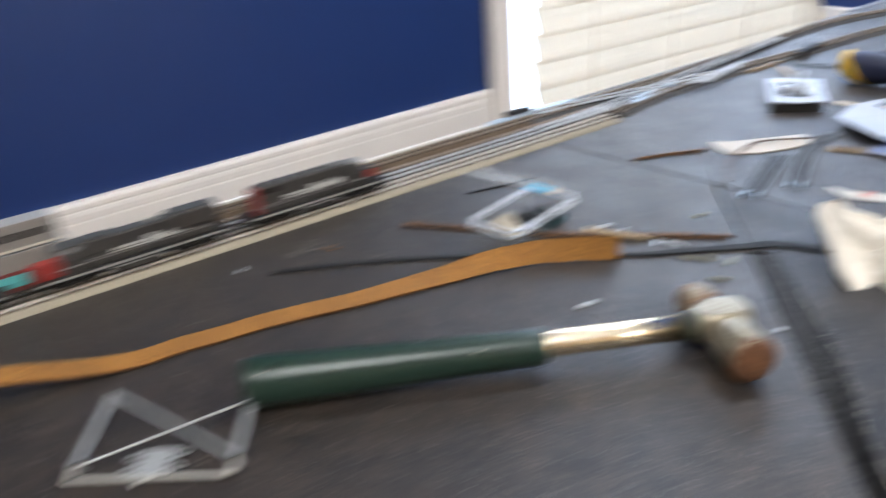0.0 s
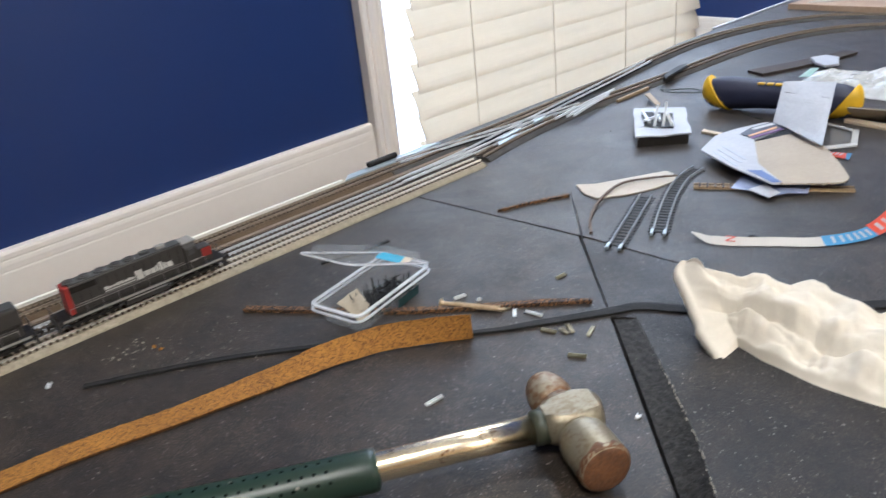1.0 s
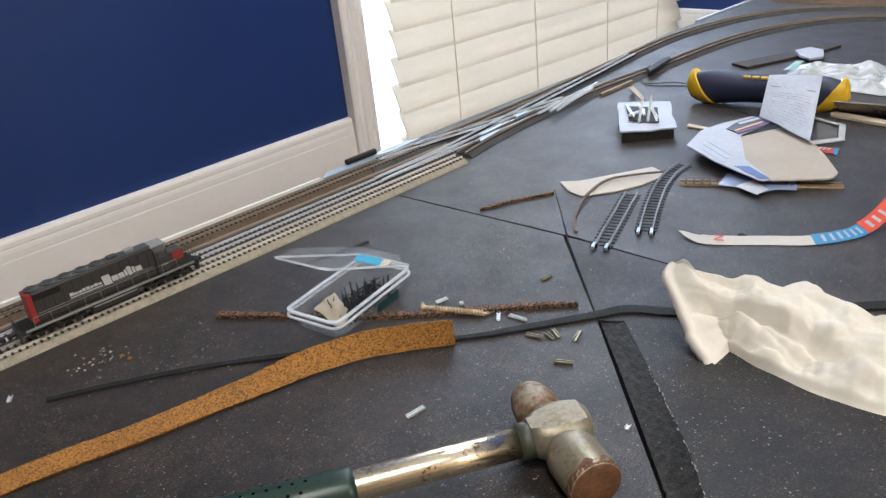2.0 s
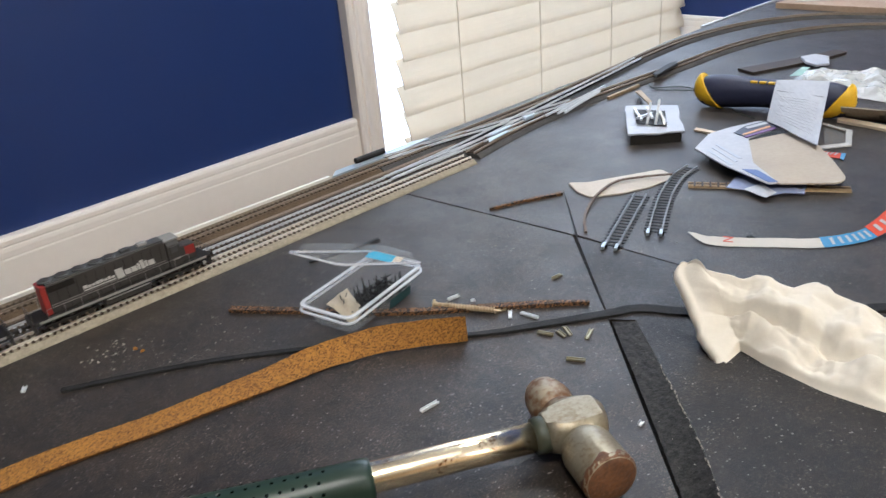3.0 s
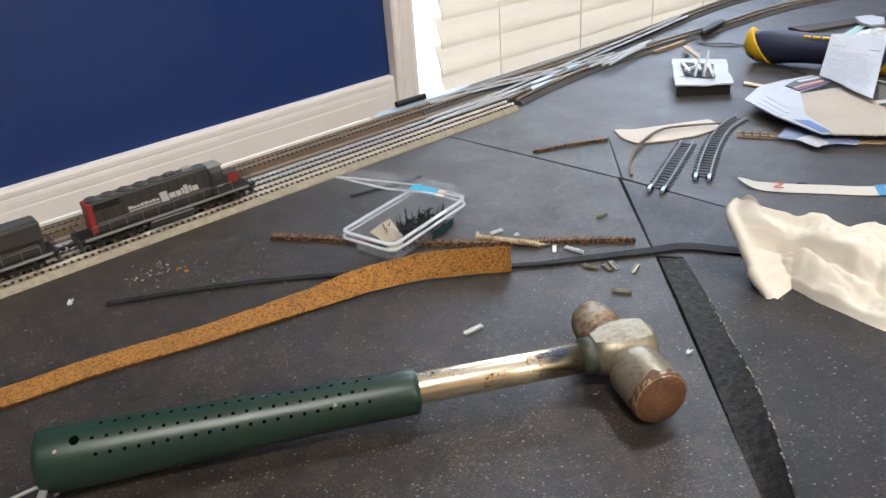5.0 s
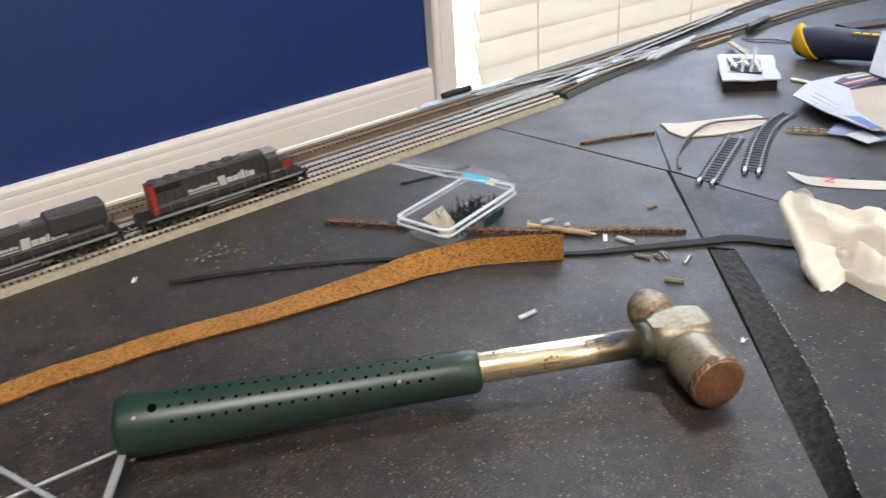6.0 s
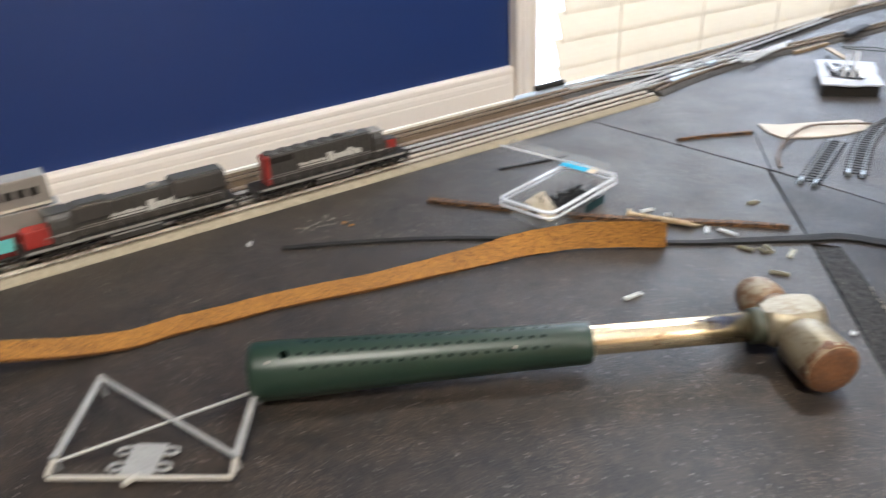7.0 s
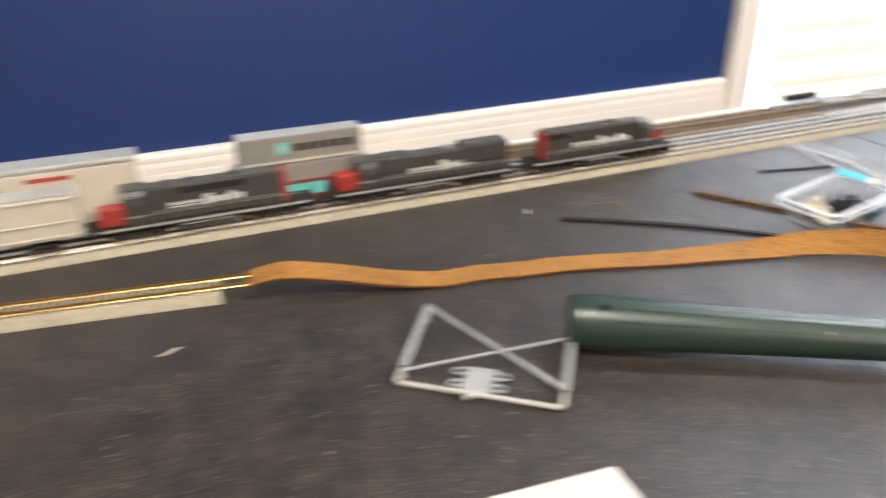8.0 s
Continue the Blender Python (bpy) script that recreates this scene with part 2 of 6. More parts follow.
PEEN = surface("stained_peen_steel", (0.165, 0.082, 0.034), 0.5, 0.2, (0.30, 0.26, 0.19), 60, 350, 0.3, 400, mix_low=0.46, mix_high=0.60)
GRIP = surface("green_rubber_grip", (0.0115, 0.0255, 0.0165), 0.37, 0, (0.0160, 0.0335, 0.0210), 40, 400, 0.06, 500, 0.48)
HOLE = surface("grip_hole", (0.002, 0.004, 0.003), 0.95, spec=0.0)
GREY_PLASTIC = surface("grey_plastic_frame", (0.36, 0.36, 0.35), 0.3, 0.2, (0.28, 0.28, 0.27), 90, 600)
GREY_FRAME_PALE = surface("pale_frame_bar", (0.48, 0.455, 0.40), 0.3, 0.1, (0.40, 0.38, 0.34), 90, 600)
LOCO_GREY = surface("engine_grey", (0.036, 0.0315, 0.0270), 0.5, 0, (0.044, 0.0385, 0.033), 150, 900)
LOCO_ROOF = surface("engine_roof_grey", (0.050, 0.051, 0.048), 0.5, 0, (0.066, 0.066, 0.062), 150, 900)
LOCO_LIGHT = surface("engine_light_grey", (0.24, 0.23, 0.21), 0.4, 0, (0.28, 0.27, 0.25), 150, 900)
LOCO_RED = surface("engine_scarlet", (0.28, 0.023, 0.016), 0.45, 0, (0.25, 0.026, 0.02), 150, 900)
WELL_RED = surface("dull_freight_red", (0.15, 0.018, 0.013), 0.5, 0, (0.12, 0.018, 0.013), 120, 900)
LOCO_BLACK = surface("engine_underframe", (0.011, 0.010, 0.009), 0.6, 0, (0.024, 0.020, 0.016), 300, spec=0.25)
LOCO_WHITE = surface("engine_lettering", (0.56, 0.545, 0.50), 0.5, 0, (0.49, 0.475, 0.44), 200)
LOCO_RAILING = surface("engine_railing", (0.22, 0.205, 0.185), 0.5, 0.1)
TEAL_PALE = surface("pale_teal_print", (0.26, 0.45, 0.41), 0.6, 0, (0.36, 0.46, 0.42), 120)
SCRAP = surface("dull_cream_scrap", (0.42, 0.36, 0.27), 0.8, 0, (0.34, 0.29, 0.21), 90)
TEAL_DARK = surface("dark_teal_print", (0.012, 0.045, 0.048), 0.4, 0, (0.02, 0.06, 0.06), 150)
TEAL = surface("teal_paint", (0.16, 0.52, 0.50), 0.5, 0, (0.12, 0.42, 0.42), 200)
BOX_GREY = surface("container_grey", (0.24, 0.215, 0.19), 0.5, 0, (0.20, 0.18, 0.158), 120)
CAR_WHITE = surface("freight_car_white", (0.50, 0.45, 0.37), 0.5, 0, (0.43, 0.385, 0.31), 90)
CAR_ROOF = surface("freight_car_roof", (0.42, 0.42, 0.41), 0.45, 0.3, (0.34, 0.34, 0.33), 90)
PAPER = thin_sheet("white_paper", (0.60, 0.565, 0.51), 0.6, 0.12)
TOWEL = thin_sheet("paper_towel", (0.78, 0.715, 0.60), 0.85, 0.12, 0.16, 1500)
CARD = surface("buff_card", (0.41, 0.355, 0.285), 0.75, 0, (0.36, 0.31, 0.245), 25, 300, 0.1)
CARD_WHITE = surface("white_coated_card", (0.44, 0.45, 0.48), 0.5, 0, (0.37, 0.38, 0.42), 25)
CARD_BLUE = surface("pale_blue_print", (0.37, 0.41, 0.48), 0.5, 0, (0.40, 0.43, 0.49), 60)
PRINT_DARK = surface("dark_print", (0.03, 0.032, 0.05), 0.4)
PRINT_PURPLE = surface("purple_print", (0.13, 0.045, 0.18), 0.4)
PRINT_ORANGE = surface("orange_print", (0.65, 0.35, 0.16), 0.4)
PRINT_BLUE = surface("blue_print", (0.06, 0.26, 0.50), 0.45, 0, (0.05, 0.22, 0.44), 150)
PRINT_NAVY = surface("dull_blue_print", (0.09, 0.15, 0.36), 0.45, 0, (0.07, 0.12, 0.30), 150)
PRINT_RED = surface("red_print", (0.60, 0.075, 0.035), 0.45, 0, (0.52, 0.065, 0.03), 150)
PRINT_GREY = surface("grey_print", (0.47, 0.48, 0.50), 0.6)
PRINT_DULL = surface("dull_grey_print", (0.10, 0.09, 0.08), 0.6)
CYAN_LABEL = surface("cyan_label", (0.02, 0.42, 0.70), 0.35, 0, (0.04, 0.36, 0.55), 100)
CREAM = surface("cream_wood", (0.68, 0.58, 0.43), 0.7, 0, (0.58, 0.47, 0.33), 60, 500, 0.2)
WOOD = surface("raw_plywood", (0.40, 0.29, 0.195), 0.7, 0, (0.31, 0.205, 0.13), 22, 200, 0.2)
VENEER = surface("pale_veneer", (0.54, 0.48, 0.395), 0.65, 0, (0.45, 0.39, 0.31), 50, 500, 0.2)
CLEAR = clear_plastic("clear_plastic", (0.85, 0.88, 0.90), 0.04, 0.055)
CLEAR_EDGE = clear_plastic("clear_plastic_edge", (0.92, 0.94, 0.97), 0.06, 0.46)
CLEAR_LID = clear_plastic("clear_plastic_lid", (0.85, 0.90, 0.95), 0.05, 0.07)
BAG = clear_plastic("plastic_bag", (0.78, 0.78, 0.75), 0.18, 0.46)
FILM = clear_plastic("blue_film", (0.42, 0.48, 0.70), 0.12, 0.55)
GLASS = clear_plastic("window_glass", (0.9, 0.95, 0.95), 0.02, 0.08)
NAVY = surface("navy_rubber", (0.020, 0.024, 0.055), 0.5, 0, (0.027, 0.031, 0.066), 90, 700, 0.15)
YELLOW = surface("yellow_rubber", (0.76, 0.47, 0.006), 0.45, 0, (0.68, 0.41, 0.005), 90, 700)
BLADE = surface("tarnished_saw_blade", (0.36, 0.32, 0.26), 0.5, 0.25, (0.24, 0.20, 0.15), 30, 400)
DARK_WOOD = surface("dark_brown_strip", (0.050, 0.036, 0.028), 0.75, 0, (0.035, 0.025, 0.02), 60)
CRUMB = surface("pale_crumb", (0.34, 0.315, 0.27), 0.8, 0, (0.16, 0.145, 0.12), 500)
FRAY = surface("pale_torn_paper", (0.42, 0.38, 0.31), 0.8, 0, (0.22, 0.19, 0.15), 400)
WIRE_GREEN = surface("grey_green_wire", (0.05, 0.06, 0.05), 0.5)
LAMP_GLOW = bpy.data.materials.new("lamp_diffuser")
LAMP_GLOW.use_nodes = True
LAMP_GLOW.node_tree.nodes["Principled BSDF"].inputs["Emission Color"].default_value = (1, 0.93, 0.83, 1)
LAMP_GLOW.node_tree.nodes["Principled BSDF"].inputs["Emission Strength"].default_value = 6.0


# ---- building helpers ----
def mesh_of(name, bm, material, smooth=False):
    me = bpy.data.meshes.new(name)
    bm.normal_update()
    bm.to_mesh(me)
    bm.free()
    me.materials.append(material)
    if smooth:
        for p in me.polygons:
            p.use_smooth = True
    return me


def part(name, bm, material, parent, label="", smooth=False):
    ob = new(name, mesh_of(name, bm, material, smooth))
    ob.parent = parent
    if label:
        tagged(ob, label)
    return ob


def thing(name, m, label, category, group="", kind=""):
    ob = new(name)
    ob.empty_display_size = 0.01
    ob.matrix_world = m
    return tagged(ob, label, category, group, kind)


def solid(name, bm, material, label, category="", group="", kind="", smooth=False, m=None):
    ob = new(name, mesh_of(name, bm, material, smooth))
    if m is not None:
        ob.matrix_world = m
    return tagged(ob, label, category, group, kind)


def box(bm, x0, x1, y0, y1, z0, z1, bevel=0.0, m=None):
    geo = bmesh.ops.create_cube(bm, size=1.0)["verts"]
    for v in geo:
        v.co = Vector(((x0 + x1) / 2 + v.co.x * (x1 - x0), (y0 + y1) / 2 + v.co.y * (y1 - y0), (z0 + z1) / 2 + v.co.z * (z1 - z0)))
    if bevel:
        es = list({e for v in geo for e in v.link_edges})
        geo = list({v for f in bmesh.ops.bevel(bm, geom=es, offset=bevel, segments=2, affect="EDGES", profile=0.6)["faces"] for v in f.verts} | {v for v in geo if v.is_valid})
    if m is not None:
        bmesh.ops.transform(bm, matrix=m, verts=geo)
    return bm


def boxed(*a, **k):
    return box(bmesh.new(), *a, **k)


def prism(bm, poly, z0, z1, bevel=0.0):
    vs = [bm.verts.new((x, y, z1)) for x, y in poly]
    top = bm.faces.new(vs)
    top.normal_update()
    if top.normal.z < 0:
        top.normal_flip()
    low = [bm.verts.new((v.co.x, v.co.y, z0)) for v in vs]
    n = len(vs)
    bm.faces.new(low)
    for i in range(n):
        bm.faces.new((vs[i], vs[(i + 1) % n], low[(i + 1) % n], low[i]))
    bmesh.ops.recalc_face_normals(bm, faces=bm.faces)
    if bevel:
        bmesh.ops.bevel(bm, geom=[e for e in bm.edges if all(v.co.z > z1 - 1e-6 for v in e.verts)], offset=bevel, segments=2, affect="EDGES")
    return bm


def nipped(poly, d):
    """The outline with each corner cut back by the same short way."""
    out = []
    for i, p in enumerate(poly):
        p = Vector(p)
        for q in (Vector(poly[i - 1]), Vector(poly[(i + 1) % len(poly)])):
            out.append(tuple(p + (q - p).normalized() * min(d, 0.4 * (q - p).length)))
    return out


def frame_at(direction):
    d = Vector(direction).normalized()
    up = Vector((0, 0, 1)) if abs(d.z) < 0.95 else Vector((1, 0, 0))
    side = up.cross(d).normalized()
    return side, d.cross(side)


def lathe(bm, p0, direction, profile, seg=24, squash=1.0):
    """A turned body: profile rows of (distance along the axis, radius)."""
    d = Vector(direction).normalized()
    s, u = frame_at(d)
    rings = []
    for a, r in profile:
        rings.append([bm.verts.new(Vector(p0) + d * a + s * (r * math.cos(2 * math.pi * i / seg)) + u * (r * squash * math.sin(2 * math.pi * i / seg))) for i in range(seg)])
    for a, b in zip(rings, rings[1:]):
        for i in range(seg):
            bm.faces.new((a[i], a[(i + 1) % seg], b[(i + 1) % seg], b[i]))
    bm.faces.new(rings[0][::-1])
    bm.faces.new(rings[-1])
    bmesh.ops.recalc_face_normals(bm, faces=bm.faces)
    return bm


def rod(bm, p0, p1, r, r1=None, seg=8):
    d = Vector(p1) - Vector(p0)
    return lathe(bm, p0, d, [(0, r), (d.length, r if r1 is None else r1)], seg)


def tube(bm, pts, r, seg=6):
    """A bent wire through points."""
    pts = [Vector(p) for p in pts]
    rings = []
    for i, p in enumerate(pts):
        d = pts[min(i + 1, len(pts) - 1)] - pts[max(i - 1, 0)]
        s, u = frame_at(d)
        rings.append([bm.verts.new(p + s * (r * math.cos(2 * math.pi * k / seg)) + u * (r * math.sin(2 * math.pi * k / seg))) for k in range(seg)])
    for a, b in zip(rings, rings[1:]):
        for i in range(seg):
            bm.faces.new((a[i], a[(i + 1) % seg], b[(i + 1) % seg], b[i]))
    bm.faces.new(rings[0][::-1])
    bm.faces.new(rings[-1])
    bmesh.ops.recalc_face_normals(bm, faces=bm.faces)
    return bm


def smooth_line(pts, steps=6):
    """A smooth line through the points."""
    pts = [Vector(p) for p in pts]
    out = []
    for i in range(len(pts) - 1):
        a, b = pts[i], pts[i + 1]
        before, after = pts[max(i - 1, 0)], pts[min(i + 2, len(pts) - 1)]
        for k in range(steps):
            t = k / steps
            out.append(0.5 * ((2 * a) + (b - before) * t + (2 * before - 5 * a + 4 * b - after) * t * t + (3 * a - before - 3 * b + after) * t ** 3))
    out.append(pts[-1])
    return out


def ribbon(bm, pts, width, thick, angles=None, wobble=0.0, seed=0, lift=0.0):
    """A strip that follows points along one long edge; angles: how far it is rolled up on that edge, in degrees."""
    rnd = random.Random(seed)
    pts = [Vector(p) for p in pts]
    angles = angles or [0] * len(pts)
    rings = []
    for i, p in enumerate(pts):
        d = pts[min(i + 1, len(pts) - 1)] - pts[max(i - 1, 0)]
        d.normalize()
        side = Vector((-d.y, d.x, 0)).normalized()
        up = d.cross(side) * -1 if d.cross(side).z < 0 else d.cross(side)
        a = radians(angles[i])
        across = side * math.cos(a) + up * math.sin(a)
        over = up * math.cos(a) - side * math.sin(a)
        w = width(i / (len(pts) - 1)) if callable(width) else width
        p = p + over * lift
        j = (rnd.random() - 0.5) * wobble
        k = (rnd.random() - 0.5) * wobble
        rings.append([bm.verts.new(p + across * j), bm.verts.new(p + across * (w + k)), bm.verts.new(p + across * (w + k) + over * thick), bm.verts.new(p + across * j + over * thick)])
    for a, b in zip(rings, rings[1:]):
        for i in range(4):
            bm.faces.new((a[i], a[(i + 1) % 4], b[(i + 1) % 4], b[i]))
    bm.faces.new(rings[0][::-1])
    bm.faces.new(rings[-1])
    bmesh.ops.recalc_face_normals(bm, faces=bm.faces)
    return bm


def plate(bm, corners, thick=0.0004, cuts=6, bend=0.0, seed=0):
    """A thin sheet between four corners in space, slightly uneven."""
    a, b, c, d = (Vector(p) for p in corners)
    grid = []
    for i in range(cuts + 1):
        row = []
        for j in range(cuts + 1):
            u, v = i / cuts, j / cuts
            p = a.lerp(b, u).lerp(d.lerp(c, u), v)
            p.z += bend * (math.sin(math.pi * u) * math.sin(math.pi * v) + 0.5 * noise.noise(Vector((u * 2.3, v * 2.1, seed))))
            row.append(bm.verts.new(p))
        grid.append(row)
    faces = [bm.faces.new((grid[i][j], grid[i + 1][j], grid[i + 1][j + 1], grid[i][j + 1])) for i in range(cuts) for j in range(cuts)]
    ext = bmesh.ops.extrude_face_region(bm, geom=faces)
    bmesh.ops.translate(bm, verts=[v for v in ext["geom"] if isinstance(v, bmesh.types.BMVert)], vec=(0, 0, -thick))
    bmesh.ops.recalc_face_normals(bm, faces=bm.faces)
    return bm


# ---- the room ----
def sweep(bm, pts, section):
    """A section of (side, up) rows carried along a level line; side points to the line's left."""
    pts = [Vector(p) for p in pts]
    rings = []
    for i, p in enumerate(pts):
        d = pts[min(i + 1, len(pts) - 1)] - pts[max(i - 1, 0)]
        d.z = 0
        d.normalize()
        side = Vector((-d.y, d.x, 0))
        rings.append([bm.verts.new(p + side * a + Vector((0, 0, b))) for a, b in section])
    n = len(section)
    for a, b in zip(rings, rings[1:]):
        for i in range(n):
            bm.faces.new((a[i], a[(i + 1) % n], b[(i + 1) % n], b[i]))
    bm.faces.new(rings[0][::-1])
    bm.faces.new(rings[-1])
    bmesh.ops.recalc_face_normals(bm, faces=bm.faces)
    return bm


WALL_Y, WALL_X = 0.600, 2.030
bm = bmesh.new()
box(bm, -2.6, 0.900, WALL_Y, WALL_Y + 0.12, -0.95, 1.5)
box(bm, 0.900, 2.0295, WALL_Y, WALL_Y + 0.12, 1.06, 1.5)
box(bm, 0.900, 2.0295, WALL_Y, WALL_Y + 0.12, -0.95, -0.50)
solid("wall_north", bm, BLUE, "deep blue painted wall with a window opening", "wall", kind="structure")
solid("wall_east", boxed(WALL_X, WALL_X + 0.12, -2.9, WALL_Y + 0.12, -0.95, 1.5), BLUE, "deep blue painted end wall", "wall", kind="structure")
# south wall is unseen; its tan is chosen for warm bounce and reflections
solid("wall_south", boxed(-2.6, WALL_X, -3.02, -2.9, -0.95, 1.5), TAN_WALL, "unseen tan wall added to bounce warm light", "wall", kind="structure")
solid("wall_west", boxed(-2.72, -2.6, -3.02, WALL_Y + 0.12, -0.95, 1.5), BLUE, "plain blue painted wall", "wall", kind="structure")
solid("floor", boxed(-2.72, 2.15, -3.02, 0.72, -1.05, -0.952), FLOOR, "brown boarded floor", "floor", kind="structure")
solid("ceiling", boxed(-2.72, 2.15, -3.02, 0.72, 1.502, 1.6), CEILING, "white painted ceiling", "ceiling", kind="structure")

RAIL_SECTION = [(0, -0.131), (-0.008, -0.131), (-0.0110, -0.1325), (-0.0125, -0.136), (-0.0127, -0.1415), (-0.0123, -0.1435), (-0.0129, -0.1455), (-0.0136, -0.150), (-0.0138, -0.1570), (-0.0136, -0.1585), (-0.0142, -0.161), (-0.0146, -0.170), (-0.0160, -0.255), (0, -0.258)]
trim = thing("trim", pose(0, 0, 0), "cream white moulded rail along the blue wall", "moulding", kind="structure")
part("moulding", sweep(bmesh.new(), [(-2.6, WALL_Y - 0.001, -0.022), (0.8425, WALL_Y - 0.001, -0.001)], RAIL_SECTION), WHITE, trim)
trim_east = thing("trim", pose(0, 0, 0), "cream white moulded rail along the end wall", "moulding", kind="structure")
part("moulding", sweep(bmesh.new(), [(WALL_X - 0.001, WALL_Y + 0.068, -0.031), (WALL_X - 0.001, -2.89, -0.031)], RAIL_SECTION), WHITE, trim_east)

CASING_SECTION = [(0.0, 0.0), (0.0, 0.020), (0.004, 0.023), (0.010, 0.022), (0.013, 0.017), (0.017, 0.016), (0.019, 0.019), (0.023, 0.018), (0.030, 0.014), (0.040, 0.013), (0.043, 0.016), (0.047, 0.016), (0.050, 0.011), (0.056, 0.010), (0.058, 0.0)]
window = thing("window_1", pose(0, 0, 0), "white framed window behind a cream slatted blind", "window", kind="structure")


def casing(x, mirror, z0, z1):
    c = bmesh.new()
    low = [c.verts.new((x + mirror * a, WALL_Y - 0.001 - b, z0)) for a, b in CASING_SECTION]
    high = [c.verts.new((v.co.x, v.co.y, z1)) for v in low]
    n = len(low)
    for i in range(n):
        c.faces.new((low[i], low[(i + 1) % n], high[(i + 1) % n], high[i]))
    c.faces.new(low)
    c.faces.new(high[::-1])
    bmesh.ops.recalc_face_normals(c, faces=c.faces)
    return c


part("casing", casing(0.844, 1, -0.56, 1.12), WHITE, window, "fluted cream white window casing")
part("casing", boxed(0.903, 2.012, WALL_Y - 0.018, WALL_Y - 0.001, 1.062, 1.12, 0.003), WHITE, window)
part("window_sill", boxed(0.846, 2.026, WALL_Y - 0.05, WALL_Y + 0.10, -0.62, -0.562, 0.004), WHITE, window)
bm = bmesh.new()
for x0, x1, z0, z1 in ((0.902, 0.945, -0.5, 1.06), (1.97, 2.013, -0.5, 1.06), (0.945, 1.97, -0.5, -0.44), (0.945, 1.97, 1.0, 1.06)):
    box(bm, x0, x1, WALL_Y + 0.075, WALL_Y + 0.115, z0, z1, 0.003)
part("window_frame", bm, WHITE, window)
pane = part("pane", boxed(0.945, 1.97, WALL_Y + 0.092, WALL_Y + 0.096, -0.44, 1.0), GLASS, window)
pane.visible_shadow = False

# bright overcast distance outside the window
_glow = bpy.data.materials.new("daylight_distance")
_glow.use_nodes = True
_e = _glow.node_tree.nodes["Principled BSDF"]
_e.inputs["Base Color"].default_value = (0.8, 0.85, 0.9, 1)
_e.inputs["Emission Color"].default_value, _e.inputs["Emission Strength"].default_value = (0.95, 0.97, 1.0, 1), 4.6
solid("backdrop", boxed(-4, 12, 6.0, 6.05, -4, 5), _glow, "bright hazy daylight outside the window", "backdrop", kind="structure")

blind = thing("window_blind", pose(0, 0, 0), "closed cream slatted blind hanging inside the window", "blind")
SLATS = 28
slat_rnd = random.Random(5)
for i in range(SLATS):
    high_z = -0.4235 + i * 0.0515
    s = bmesh.new()
    tilt = radians(70)
    x0 = 0.990 + slat_rnd.uniform(-0.005, 0.005)
    rows = []
    for k in range(7):
        w = k / 6
        bulge = -0.0026 * math.sin(math.pi * w)
        y = WALL_Y + 0.042 - w * 0.058 * math.cos(tilt) + bulge
        z = high_z - w * 0.058 * math.sin(tilt)
        rows.append((y, z))
    section = rows + [(y + 0.0030, z + 0.0004) for y, z in rows[::-1]]
    left = [s.verts.new((x0, y, z - 0.004)) for y, z in section]
    right = [s.verts.new((1.999, y, z - 0.0168)) for y, z in section]
    n = len(section)
    for a in range(n):
        s.faces.new((left[a], left[(a + 1) % n], right[(a + 1) % n], right[a]))
    s.faces.new(left[::-1])
    s.faces.new(right)
    bmesh.ops.recalc_face_normals(s, faces=s.faces)
    part("slat", s, SLAT, blind)
part("head_rail", boxed(0.985, 1.999, WALL_Y + 0.01, WALL_Y + 0.06, 1.0, 1.055, 0.003), SLAT, blind)
part("bottom_rail", boxed(0.992, 1.997, WALL_Y + 0.018, WALL_Y + 0.045, -0.495, -0.47, 0.004), SLAT, blind)
for x in (1.136, 1.384, 1.65, 1.87):
    part("ladder_cord", tube(bmesh.new(), [(x, WALL_Y + 0.0165, -0.47), (x + 0.002, WALL_Y + 0.0165, 0.3), (x, WALL_Y + 0.0165, 1.0)], 0.0014), SLAT, blind)

# bodies for the key lamp and the added fill, both out of view
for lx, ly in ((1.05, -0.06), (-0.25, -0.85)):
    lamp = thing("unseen_ceiling_light", pose(lx, ly, 1.5), "unseen round white ceiling light", "ceiling light", "ceiling lights")
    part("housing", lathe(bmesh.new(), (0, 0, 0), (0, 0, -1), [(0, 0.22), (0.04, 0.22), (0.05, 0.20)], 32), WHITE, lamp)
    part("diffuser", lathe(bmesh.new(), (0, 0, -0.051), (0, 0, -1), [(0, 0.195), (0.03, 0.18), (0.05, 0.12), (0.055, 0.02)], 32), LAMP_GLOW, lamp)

# pendant body made up around the added fill light, never in view
pendant = thing("pendant_fill_lamp", pose(FILL_PENDANT[0], FILL_PENDANT[1], 1.5), "made-up frosted globe pendant, an unseen warm fill lamp", "pendant lamp")
drop = 1.5 - FILL_PENDANT[2]
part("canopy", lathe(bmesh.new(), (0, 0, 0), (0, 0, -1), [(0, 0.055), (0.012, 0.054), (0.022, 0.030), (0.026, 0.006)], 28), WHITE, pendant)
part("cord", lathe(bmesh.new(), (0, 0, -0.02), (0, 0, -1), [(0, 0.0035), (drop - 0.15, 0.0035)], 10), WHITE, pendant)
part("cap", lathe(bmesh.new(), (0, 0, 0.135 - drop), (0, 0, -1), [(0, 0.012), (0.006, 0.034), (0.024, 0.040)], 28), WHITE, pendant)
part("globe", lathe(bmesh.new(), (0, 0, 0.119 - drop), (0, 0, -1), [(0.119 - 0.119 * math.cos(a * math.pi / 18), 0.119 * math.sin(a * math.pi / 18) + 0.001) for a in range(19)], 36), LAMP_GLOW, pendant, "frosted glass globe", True)

